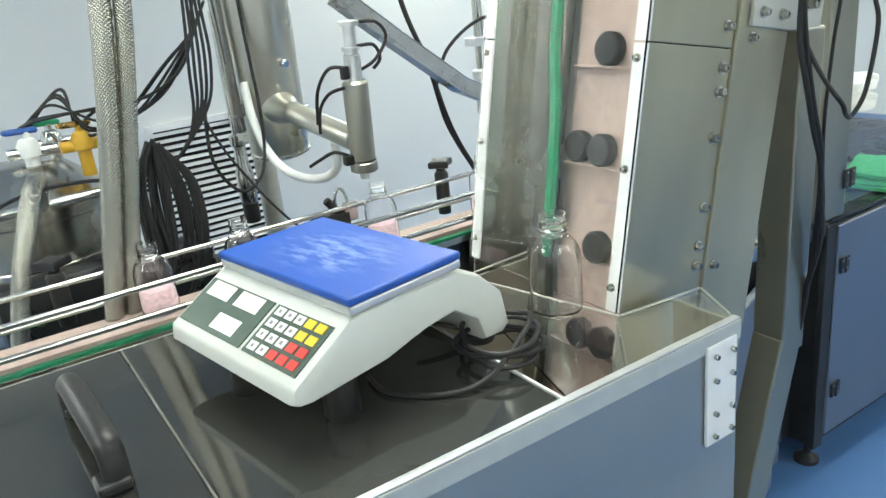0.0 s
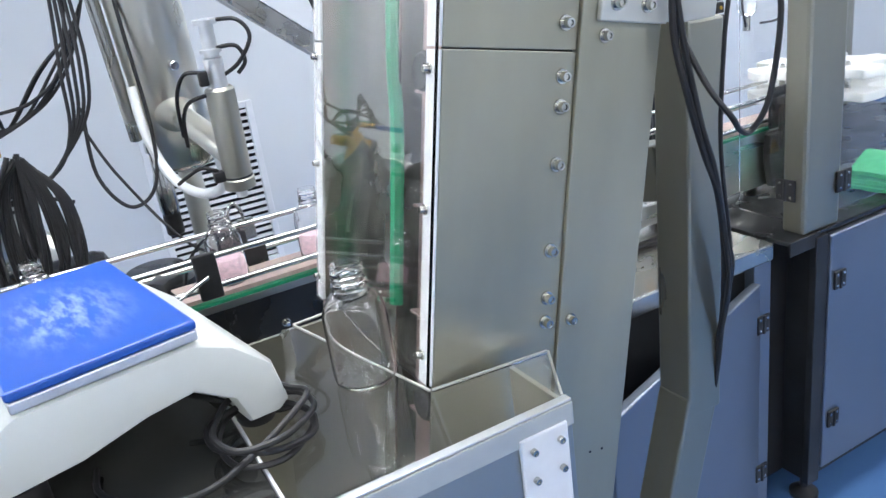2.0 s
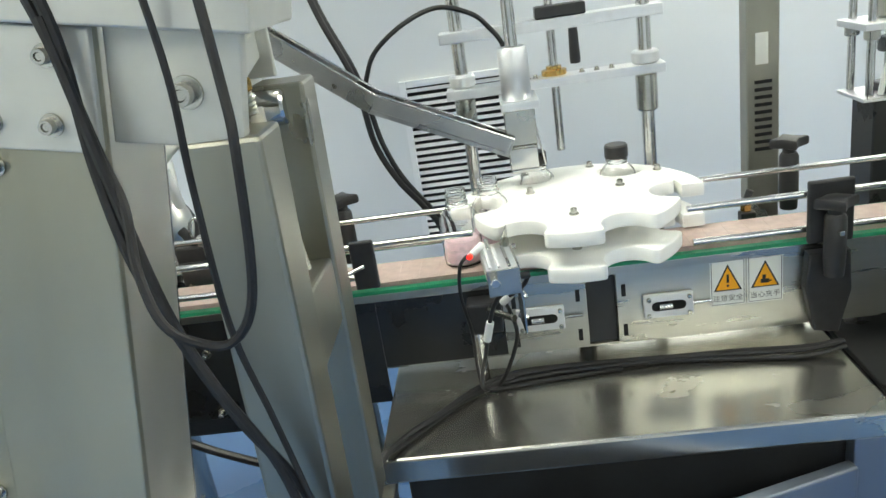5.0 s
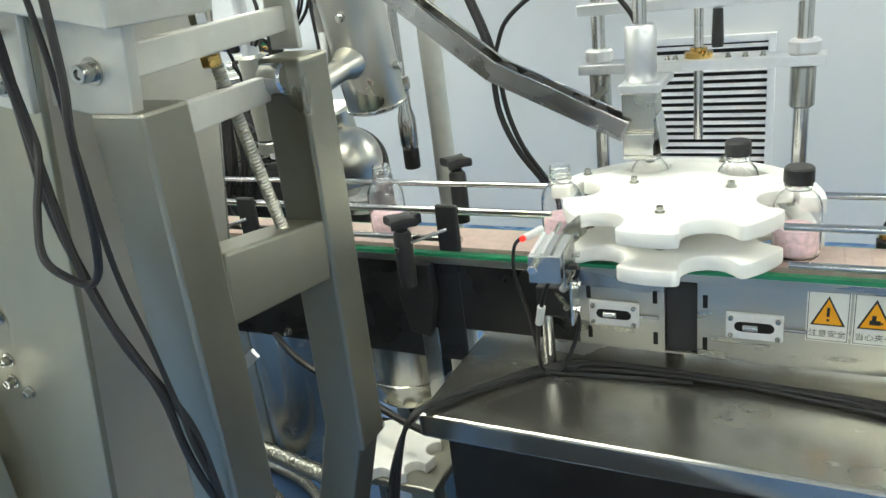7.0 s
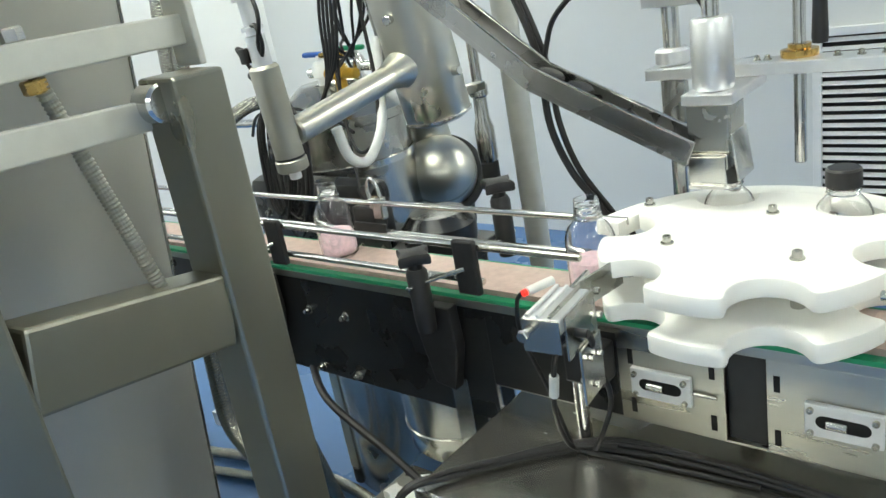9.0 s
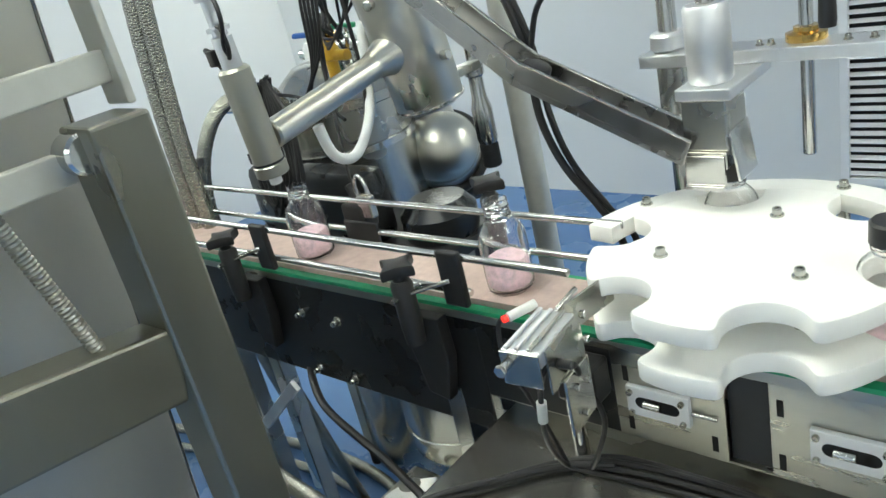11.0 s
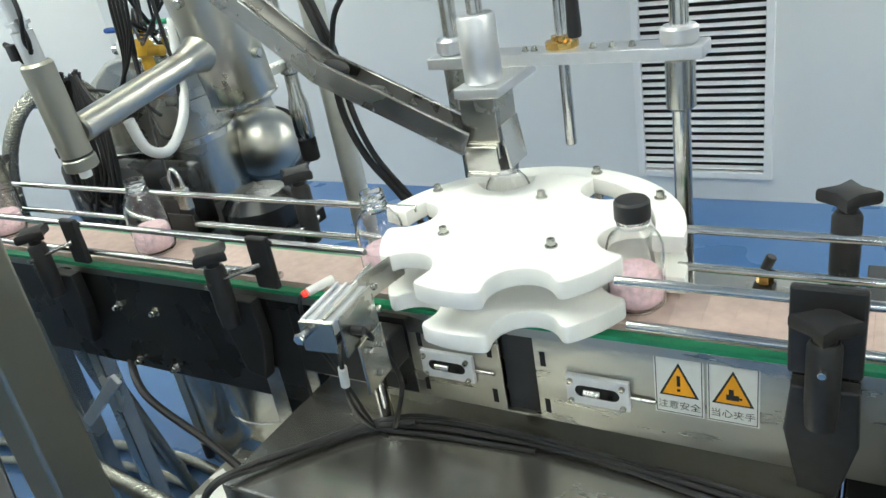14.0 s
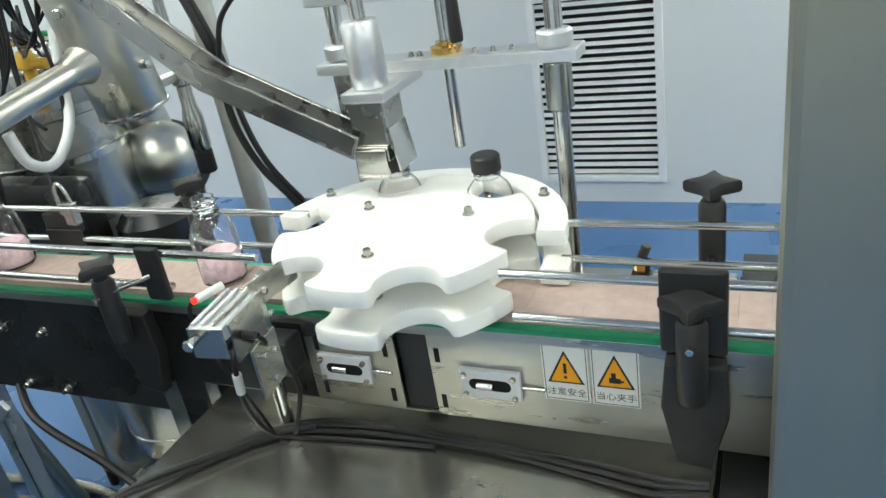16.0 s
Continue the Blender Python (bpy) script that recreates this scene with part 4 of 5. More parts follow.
# ---- chain tension brackets, warning labels ----
def tension_bracket(x):
    b = thing("adjuster_bracket", "small aluminium slotted adjuster bracket on the conveyor side", "bracket", (x, 0.0, 0.859), "adjuster brackets")
    part("plate", span((-0.044, -0.009, -0.023), (0.044, -0.0002, 0.023), 0.0015), ALU_PAINT, b)
    bm = span((-0.022, -0.0098, -0.009), (0.022, -0.0091, 0.009))
    # Near-black slab that paints the slot's dark opening.
    rod((-0.022, -0.0098, 0), (-0.022, -0.0091, 0), 0.009, 16, bm)
    rod((0.022, -0.0098, 0), (0.022, -0.0091, 0), 0.009, 16, bm)
    part("slot", bm, OPENING_SHADE, b)
    part("screw", rod((-0.018, -0.012, 0), (0.006, -0.012, 0), 0.0055, 12), TUBE_STEEL, b, smooth=True)
    part("stud", rod((0.0445, -0.004, -0.002), (0.078, -0.004, -0.002), 0.003, 10), TUBE_STEEL, b, smooth=True)
    for dx in (-0.036, 0.036):
        for dz in (-0.016, 0.016):
            bolt((dx, -0.0092, dz), (0, -1, 0), 0.0042, b, washer=False)


tension_bracket(-0.107)
tension_bracket(-0.339)


def warning_label(x, kind):
    """A flat sticker: border, orange triangle with a black rim and sign, a line of print."""
    w, h = 0.031, 0.045
    s = thing("warning_label", "white warning sticker with an orange triangle: " + kind, "warning label", (x, -0.0006, 0.887), "warning labels")
    part("sheet", span((-w, -0.0006, -h), (w, 0, h)), LABEL_W, s)

    def flat(name, pts, y, m):
        bm = bmesh.new()
        bm.faces.new([bm.verts.new((px, y, pz)) for px, pz in pts])
        return part(name, bm, m, s)

    bm = None
    for a, b in (((-w + 0.002, -h + 0.002), (w - 0.002, -h + 0.003)), ((-w + 0.002, h - 0.003), (w - 0.002, h - 0.002)), ((-w + 0.002, -h + 0.003), (-w + 0.003, h - 0.003)), ((w - 0.003, -h + 0.003), (w - 0.002, h - 0.003))):
        bm = span((a[0], -0.0009, a[1]), (b[0], -0.0007, b[1]), bm=bm)
    part("border", bm, PRINT_K, s)
    flat("triangle_rim", [(-0.025, -0.016), (0.025, -0.016), (0, 0.036)], -0.0009, PRINT_K)
    flat("triangle", [(-0.0205, -0.0135), (0.0205, -0.0135), (0, 0.030)], -0.0011, LABEL_O)
    if kind == "danger":
        bm = span((-0.0022, -0.0015, 0.0), (0.0022, -0.0012, 0.016))
        span((-0.002, -0.0015, -0.008), (0.002, -0.0012, -0.004), bm=bm)
    else:
        bm = span((-0.008, -0.0015, -0.008), (0.007, -0.0012, 0.000))
        span((-0.005, -0.0015, 0.0), (0.001, -0.0012, 0.008), bm=bm)
        span((0.007, -0.0015, -0.006), (0.011, -0.0012, -0.003), bm=bm)
    part("sign", bm, PRINT_K, s)
    cu = bpy.data.curves.new("caption", "FONT")
    cu.body = "注意安全" if kind == "danger" else "当心夹手"
    cu.size, cu.align_x, cu.align_y = 0.0135, "CENTER", "CENTER"
    t = new("caption", cu)
    t.matrix_basis = pose(0, -0.0010, -0.031, 90, 0, 0)
    deps = bpy.context.evaluated_depsgraph_get()
    me = bpy.data.meshes.new_from_object(t.evaluated_get(deps))
    bpy.data.objects.remove(t)
    me.materials.clear()
    me.materials.append(PRINT_K)
    o = new("caption", me)
    o.parent = s
    o.matrix_basis = pose(0, -0.0010, -0.031, 90, 0, 0)


warning_label(0.0, "danger")
warning_label(0.0655, "mind your hands")


# ---- the sensor on the conveyor ----
def bottle_sensor():
    s = thing("bottle_sensor", "aluminium bottle gate and sensor bracket with cables", "sensor")
    m = pose(-0.400, -0.142, 1.045, 0, 0, 96)

    def put(name, bm, material, label="", smooth=False):
        bm.transform(m)
        return part(name, bm, material, s, label, smooth)

    put("cylinder", box((0.092, 0.050, 0.020), (-0.005, 0, -0.010), 0.002), ALU)
    for y in (-0.012, 0.004, 0.018):
        put("groove", box((0.090, 0.005, 0.004), (-0.005, y, 0.0023), 0.001), ALU_PAINT if y > 0 else STEEL)
    put("side_plate", box((0.088, 0.003, 0.058), (0.002, -0.0270, -0.030), 0.001), STEEL)
    put("front_plate", box((0.003, 0.050, 0.044), (-0.0528, 0, -0.0225), 0.001), STEEL)
    bm = rod((-0.055, 0.014, -0.014), (-0.070, 0.014, -0.014), 0.006, 14)
    rod((-0.070, 0.014, -0.014), (-0.076, 0.014, -0.014), 0.008, 6, bm)
    put("end_nut", bm, TUBE_STEEL, smooth=True)
    bm = rod((0.041, 0.008, -0.010), (0.112, 0.008, -0.010), 0.004, 12)
    put("piston_rod", bm, TUBE_STEEL, smooth=True)
    put("stop_plate", box((0.092, 0.003, 0.040), (0.087, -0.022, -0.012), 0.001, (0, 0, -14)), STEEL)
    for x, z in ((0.046, -0.004), (0.046, -0.038)):
        bm = rod((x, -0.0288, z), (x, -0.036, z), 0.005, 6)
        put("screw", bm, TUBE_STEEL)
    put("sensor_head", rod((0.034, 0.020, 0.012), (0.002, 0.042, 0.008), 0.006, 14), LABEL_W, "white sensor head", True)
    put("led", rod((0.0015, 0.0423, 0.008), (-0.004, 0.046, 0.0073), 0.0045, 12), RED_LED, "red sensor light", True)
    put("mount", box((0.062, 0.004, 0.078), (0.012, -0.0310, -0.096), 0.001), STEEL)
    for x, z in ((0.0, -0.075), (0.026, -0.082), (0.01, -0.118)):
        put("screw", rod((x, -0.0332, z), (x, -0.040, z), 0.0045, 6), TUBE_STEEL)
    put("fitting", rod((-0.020, -0.0288, -0.030), (-0.020, -0.046, -0.030), 0.006, 12), BLACK, smooth=True)
    part("mount_arm", rod((-0.385, -0.125, 0.925), (-0.440, -0.030, 0.905), 0.006, 12), STEEL, s, smooth=True)
    part("support_pin", rod((-0.455, -0.030, 0.7475), (-0.455, -0.030, 0.905), 0.011, 18), TUBE_STEEL, s, smooth=True)
    part("clamp_block", box((0.062, 0.045, 0.06), (-0.438, -0.0235, 0.890), 0.005), BLACK, s)
    part("cable", hose([(-0.380, -0.165, 1.012), (-0.388, -0.172, 1.000), (-0.402, -0.150, 0.985), (-0.418, -0.140, 0.955), (-0.430, -0.131, 0.914), (-0.442, -0.12, 0.86), (-0.455, -0.09, 0.80), (-0.45, -0.06, 0.756), (-0.36, -0.045, 0.752), (-0.2, -0.03, 0.752)], 0.0038), RUBBER, s, smooth=True)
    part("cable", hose([(-0.355, -0.150, 1.010), (-0.365, -0.130, 0.985), (-0.388, -0.108, 0.960), (-0.399, -0.093, 0.945), (-0.392, -0.075, 0.915), (-0.385, -0.065, 0.86), (-0.41, -0.06, 0.79), (-0.43, -0.05, 0.755)], 0.0038), RUBBER, s, smooth=True)
    part("cable", hose([(-0.447, -0.138, 1.052), (-0.462, -0.142, 1.035), (-0.468, -0.135, 0.98), (-0.46, -0.11, 0.90), (-0.462, -0.08, 0.82), (-0.46, -0.06, 0.755)], 0.0030), RUBBER, s, smooth=True)
    part("cable_tag", rod((-0.388, -0.108, 0.960), (-0.402, -0.090, 0.941), 0.0068, 12), LABEL_W, s, "white cable tag", True)
    part("cable_tag", rod((-0.426, -0.134, 0.928), (-0.436, -0.126, 0.890), 0.0068, 12), LABEL_W, s, "white cable tag", True)


bottle_sensor()


def bench_cables():
    """Black cables lying along the machine base under the conveyor."""
    random.seed(4)
    for k in range(6):
        a, b = 0.006 * (k % 3), 0.007 * (k // 3)
        pts = [(-0.675 - a, -0.300 - a, 0.52), (-0.658 - a, -0.285, 0.66), (-0.636 + a * 0.5, -0.256, 0.752), (-0.598 + a, -0.205 + a, 0.755 + b), (-0.540 + a, -0.140 + a, 0.755 + b), (-0.470, -0.070 + a, 0.754 + b), (-0.40, -0.034 + a, 0.753 + b)]
        run = [(-0.28, -0.022 + a, 0.753 + b), (-0.12, -0.026 + a - b * 0.5, 0.753 + b), (0.02, -0.045 + a * 1.5, 0.753 + b), (0.12, -0.060 + a * 1.8, 0.756 + b), (0.185, -0.060 + a, 0.765 + b)]
        if k in (0, 2, 4):
            pts += run
        elif k == 5:
            pts = pts[5:] + run
        tagged(part("cable", hose([(px, py + random.uniform(-0.003, 0.003), pz + random.uniform(0, 0.002)) for px, py, pz in pts], 0.0042, 8, 6), RUBBER, smooth=True), "black cable lying on the steel worktop", "cable", "cables on the worktop")


bench_cables()


# ---- filler ----
def filler():
    f = thing("filling_machine", "stainless piston filler with a product pipe and dosing valve", "filling machine")
    tx, ty, tz = -1.022, 0.424, 1.145
    lean = Matrix.Translation((tx, ty, tz)) @ Vector((-0.045, -0.122, 0.99)).to_track_quat("Z", "Y").to_matrix().to_4x4()

    def leaning(name, bm, material, label="", smooth=True):
        bm.transform(lean)
        return part(name, bm, material, f, label, smooth)

    leaning("tank", lathe([(0, -0.004), (0.060, -0.002), (0.070, 0.003), (0.074, 0.012), (0.078, 0.30), (0.084, 1.1), (0, 1.1)], n=40), TANK_M)
    leaning("tank_rim", lathe([(0.071, 0.006), (0.0765, 0.007), (0.0765, 0.012), (0.072, 0.013)], n=40), TUBE_STEEL)
    for h, a in ((0.10, 20), (0.24, -60)):
        c, q = math.cos(radians(a)), math.sin(radians(a))
        leaning("sensor_boss", rod((0.074 * c, 0.074 * q, h), (0.092 * c, 0.092 * q, h), 0.010, 16), TUBE_STEEL)
    leaning("side_pipe", rod((-0.088, -0.035, 0.08), (-0.094, -0.035, 1.0), 0.014, 16), STEEL)
    leaning("side_bracket", box((0.030, 0.024, 0.034), (-0.084, -0.030, 0.135), 0.003), STEEL, smooth=False)
    nx, ny, nz = -1.010, -0.014, 1.160
    joint = (tx - 0.010, ty - 0.066, 1.272)
    part("pipe", rod((tx - 0.010, ty - 0.040, 1.274), (nx, ny + 0.020, 1.224), 0.0255, 28), TANK_M, f, smooth=True)
    own = lathe([(0.0256, 0.075), (0.030, 0.055), (0.040, 0.022), (0.048, 0), (0, 0)], n=28)
    own.transform(Matrix.Translation(joint) @ (Vector((nx, ny, 1.224)) - Vector(joint)).to_track_quat("Z", "Y").to_matrix().to_4x4())
    part("pipe_joint", own, TANK_M, f, smooth=True)
    tilt = Matrix.Translation((nx, ny, nz)) @ Vector((0.0, -0.060, 0.998)).to_track_quat("Z", "Y").to_matrix().to_4x4()

    def tilted(name, bm, material, label="", parent=f):
        bm.transform(tilt)
        return part(name, bm, material, parent, label, True)

    v = tilted("valve", lathe([(0, 0), (0.026, 0), (0.029, 0.002), (0.029, 0.020), (0.0265, 0.022), (0.0265, 0.185), (0.022, 0.190), (0, 0.190)], n=32), STEEL_DULL, "sandblasted dosing valve")
    tilted("valve_seam", lathe([(0.0266, 0.0225), (0.0272, 0.0235), (0.0272, 0.0255), (0.0266, 0.0265)], n=32), DARK_STEEL_AND_SHADE, "", v)
    tilted("air_cylinder", lathe([(0, 0.190), (0.017, 0.190), (0.017, 0.240), (0.0125, 0.242), (0.0125, 0.250), (0.019, 0.250), (0.019, 0.256), (0.0125, 0.257), (0.0125, 0.298), (0.021, 0.298), (0.021, 0.306), (0, 0.306)], n=28), ALU)
    tilted("nozzle", rod((0, 0, -0.017), (0, 0, 0), 0.011), ALU_PAINT)
    tilted("sensor_block", box((0.016, 0.014, 0.026), (-0.026, -0.012, 0.210), 0.002), BLACK)
    tilted("sensor_block", box((0.020, 0.018, 0.020), (-0.034, 0.0, 0.030), 0.002), BLACK)
    bm = hose([(0.009, -0.007, 0.303), (0.049, -0.022, 0.300), (0.064, -0.032, 0.270), (0.039, -0.027, 0.230), (0.014, -0.007, 0.210)], 0.0036)
    hose([(0.009, -0.007, 0.257), (0.039, -0.022, 0.257), (0.049, -0.027, 0.230), (0.034, -0.022, 0.210)], 0.0036, bm=bm)
    hose([(-0.026, -0.012, 0.220), (-0.056, -0.002, 0.220), (-0.071, 0.028, 0.175), (-0.071, 0.048, 0.105)], 0.0036, bm=bm)
    hose([(-0.026, -0.007, 0.180), (-0.056, 0.008, 0.170), (-0.066, 0.038, 0.135), (-0.068, 0.048, 0.085)], 0.0036, bm=bm)
    hose([(-0.034, 0.0, 0.040), (-0.060, 0.01, 0.050), (-0.085, 0.03, 0.035), (-0.10, 0.05, 0.02)], 0.0036, bm=bm)
    tilted("air_line", bm, RUBBER)
    part("drain_tube", hose([(tx - 0.085, ty - 0.06, 1.34), (tx - 0.085, ty - 0.08, 1.25), (tx - 0.07, ty - 0.11, 1.17), (tx - 0.045, ty - 0.17, 1.125), (tx - 0.01, ty - 0.24, 1.115), (tx + 0.012, ty - 0.30, 1.145), (tx + 0.010, ty - 0.315, 1.205)], 0.0105, 14), HOSE_W, f, "white flexible drain tube", smooth=True)
    g = part("air_filter", lathe([(0, 0), (0.022, 0), (0.025, 0.01), (0.025, 0.085), (0.018, 0.11), (0.017, 0.16), (0.023, 0.165), (0.023, 0.19), (0.013, 0.195), (0.013, 0.52), (0, 0.52)], (tx - 0.040, ty + 0.207, 0.985), (0, 0, 0), n=24), TUBE_STEEL, f, "filter unit with a clear bowl", smooth=True)
    part("filter_bowl", rod((tx - 0.040, ty + 0.207, 0.925), (tx - 0.040, ty + 0.207, 0.9845), 0.023, 18), BLACK, g, smooth=True)
    part("filter_mount", box((0.03, 0.16, 0.02), (tx - 0.030, ty + 0.125, 1.175), 0.002), STEEL, f)
    part("post", rod((tx + 0.045, ty + 0.27, FLOOR), (tx + 0.035, ty + 0.24, 1.9), 0.030, 20), PLATE_M, f, "pale upright post", smooth=True)
    part("table", span((-1.78, 0.36, 0.765), (-1.05, 0.62, 0.80), 0.004), DARK_STEEL_AND_SHADE, f)
    part("gear_box", span((-1.36, 0.44, 0.40), (-1.10, 0.62, 0.7645), 0.012), DARK_STEEL_AND_SHADE, f)
    for x in (-1.70, -1.10):
        for y in (0.50,):
            part("leg", span((x - 0.02, y - 0.02, FLOOR + 0.06), (x + 0.02, y + 0.02, 0.7645), 0.003), STEEL_DULL, f)
            part("foot", rod((x, y, FLOOR), (x, y, FLOOR + 0.062), 0.025), BLACK, f, smooth=True)
    # Near-black block, added to fill the dark area beside the drum.
    part("dark_block", span((-1.74, 0.38, 0.8005), (-1.245, 0.46, 0.995), 0.030), DARK_AND_SHADED, f, "dark rounded block behind the rails", smooth=True)
    for x in (-1.66, -1.49, -1.30):
        bolt((x, 0.3798, 0.90), (0, -1, 0), 0.008, f)
    part("machine_body", lathe([(0, 0), (0.09, 0), (0.095, 0.02), (0.095, 0.06), (0.07, 0.09), (0, 0.095)], (-1.15, 0.50, 0.8005), (0, 0, 0), n=36), DARK_AND_SHADED, f, smooth=True)
    for k in range(5):
        bolt((-1.54 + 0.11 * k, 0.3598, 0.783), (0, -1, 0), 0.006, f, washer=False)
    return f


def product_pump():
    """A polished round pump head with a black clamp ring behind the filler."""
    p = thing("product_pump", "polished domed pump head with a black clamp ring", "pump", (-1.435, 0.865, 0.872), turn=(56, 0, 40))
    part("head", lathe([(0, 0.112), (0.050, 0.104), (0.086, 0.080), (0.108, 0.040), (0.114, 0), (0.114, -0.06), (0.10, -0.075), (0, -0.075)], n=44), TANK_M, p, smooth=True)
    part("seam", lathe([(0.1085, 0.038), (0.111, 0.036), (0.1125, 0.030), (0.109, 0.029)], n=44), STEEL_DULL, p, smooth=True)
    ring = [(0.124 * math.cos(a), 0.124 * math.sin(a), -0.030) for a in [2 * math.pi * k / 32 for k in range(33)]]
    part("clamp_ring", hose(ring, 0.015, 10, 2), BLACK, p, "black clamp ring", smooth=True)
    part("neck", rod((0.0, 0.085, -0.03), (-0.02, 0.175, 0.06), 0.060, 28), TANK_M, p, smooth=True)
    part("bracket", span((-0.09, -0.13, -0.16), (0.09, 0.10, -0.0755), 0.006), DARK_STEEL_AND_SHADE, p)


product_pump()
filler()


def product_drum():
    d = thing("product_drum", "large round stainless product drum with a lid and valves", "drum", (-1.60, 0.66, FLOOR))
    part("body", lathe([(0, 0), (0.19, 0), (0.195, 0.01), (0.195, 1.20), (0.205, 1.205), (0.205, 1.23), (0.19, 1.24), (0.10, 1.315), (0, 1.32)], n=56), STEEL, d, smooth=True)
    part("band", lathe([(0.196, 1.08), (0.203, 1.082), (0.203, 1.10), (0.196, 1.102)], n=56), TUBE_STEEL, d, smooth=True)
    part("clamp", rod((-0.30, -0.17, 1.235), (0.21, -0.20, 1.25), 0.012), TUBE_STEEL, d, smooth=True)
    for x, y, m, hm, lab in ((0.142, -0.10, YELLOW, BRASS, "yellow ball valve"), (0.030, -0.06, HOSE_W, VALVE_BLUE, "white valve with a blue handle"), (0.090, 0.02, TUBE_STEEL, GREEN, "steel valve with a green handle")):
        part("valve", lathe([(0, 0), (0.016, 0), (0.016, 0.06), (0.026, 0.065), (0.028, 0.085), (0.018, 0.105), (0.009, 0.108), (0.009, 0.122), (0, 0.122)], (x, y, 1.275), n=18), m, d, lab, smooth=True)
        part("valve_handle", box((0.080, 0.024, 0.014), (x - 0.010, y, 1.400), 0.006, (0, 4, 20)), hm, d)
        part("valve_port", rod((x - 0.050, y, 1.350), (x + 0.065, y, 1.347), 0.014), m if m is YELLOW else TUBE_STEEL, d, smooth=True)
    return d


product_drum()


def braided_hose(pts, r, label):
    return tagged(part("braided_hose", hose(pts, r, 14, 14, ribs=0.05), BRAID, smooth=True), label, "hose", "braided hoses")


braided_hose([(-1.40, 0.10, 1.95), (-1.425, 0.09, 1.62), (-1.462, 0.08, 1.38), (-1.515, 0.09, 1.10), (-1.56, 0.12, 0.85), (-1.60, 0.18, 0.5), (-1.62, 0.26, 0.15), (-1.66, 0.34, -0.03), (-1.80, 0.42, FLOOR + 0.02)], 0.0195, "thick braided steel hose hanging behind the conveyor")
braided_hose([(-1.355, 0.10, 1.95), (-1.385, 0.09, 1.62), (-1.425, 0.085, 1.38), (-1.480, 0.095, 1.10), (-1.53, 0.13, 0.80), (-1.56, 0.19, 0.5), (-1.56, 0.27, 0.1), (-1.60, 0.33, FLOOR + 0.018)], 0.0165, "braided steel hose hanging behind the conveyor")
braided_hose([(-1.78, 0.30, 0.30), (-1.74, 0.25, 0.75), (-1.69, 0.23, 1.00), (-1.635, 0.27, 1.15), (-1.60, 0.35, 1.205), (-1.585, 0.43, 1.19), (-1.59, 0.48, 1.12)], 0.018, "braided steel hose arching over to the drum")
braided_hose([(-1.315, -0.10, 0.86), (-1.335, -0.10, 0.72), (-1.345, -0.10, 0.594), (-1.300, -0.10, 0.53), (-1.227, -0.10, 0.482), (-1.076, -0.10, 0.451), (-0.90, -0.10, 0.38), (-0.76, -0.10, 0.10), (-0.70, -0.10, FLOOR + 0.019)], 0.019, "braided steel hose hanging below the conveyor")
braided_hose([(-2.75, 0.22, FLOOR + 0.019), (-2.24, 0.37, FLOOR + 0.019), (-1.92, 0.43, FLOOR + 0.019), (-1.60, 0.42, FLOOR + 0.019), (-1.40, 0.33, FLOOR + 0.019), (-1.38, 0.20, FLOOR + 0.019)], 0.019, "braided steel hose looping on the blue floor")
braided_hose([(-2.75, 0.12, FLOOR + 0.019), (-2.20, 0.28, FLOOR + 0.019), (-1.92, 0.34, FLOOR + 0.019), (-1.64, 0.34, FLOOR + 0.019), (-1.47, 0.26, FLOOR + 0.019)], 0.016, "braided steel hose lying on the blue floor")


def waste_tub():
    """A round steel tub under the conveyor."""
    t = thing("steel_tub", "round stainless steel tub on a stand under the conveyor", "tub", (-0.85, 0.135, 0))
    part("body", lathe([(0, 0.545), (0.100, 0.545), (0.112, 0.56), (0.114, 0.60), (0.118, 0.602), (0.118, 0.610), (0.115, 0.612), (0.120, 0.735), (0.10, 0.745), (0, 0.750)], n=40), STEEL, t, smooth=True)
    part("foot_ring", lathe([(0.050, FLOOR), (0.058, FLOOR), (0.058, 0.5445), (0.050, 0.5445)], n=32), STEEL_DULL, t, smooth=True)


waste_tub()


def cable(pts, r, label, steps=8):
    return tagged(part("cable", hose(pts, r, 8, steps), RUBBER, smooth=True), label, "cable", "hanging cables")


# overhead bundle beside the filler
for k in range(5):
    dx = 0.014 * k
    cable([(-1.20 + dx, 0.36, 1.95), (-1.21 + dx * 0.6, 0.35, 1.60), (-1.235 + dx * 0.9, 0.33, 1.40), (-1.25 + dx * 0.4, 0.33, 1.28), (-1.30 - dx * 1.4, 0.34, 1.20 - dx), (-1.40 - dx, 0.40, 1.17)], 0.0038, "thin black cable hanging to the filler")
cable([(-1.10, 0.33, 1.95), (-1.10, 0.32, 1.50), (-1.095, 0.32, 1.25), (-1.12, 0.31, 1.13), (-1.18, 0.31, 1.10), (-1.225, 0.33, 1.18), (-1.215, 0.34, 1.32)], 0.0042, "black cable looping beside the filler")
cable([(-1.47, 0.62, 1.24), (-1.42, 0.55, 1.31), (-1.30, 0.45, 1.34), (-1.22, 0.38, 1.42), (-1.18, 0.35, 1.60)], 0.0040, "black cable rising from the drum valve")
cable([(-1.75, 0.45, 1.10), (-1.66, 0.42, 1.165), (-1.52, 0.42, 1.18), (-1.38, 0.42, 1.155), (-1.28, 0.40, 1.12)], 0.0045, "black cable crossing the drum")
cable([(-1.23, 0.34, 1.30), (-1.19, 0.30, 1.18), (-1.10, 0.22, 1.02), (-1.02, 0.18, 0.97)], 0.0032, "thin black cable slanting down to the conveyor")
random.seed(9)
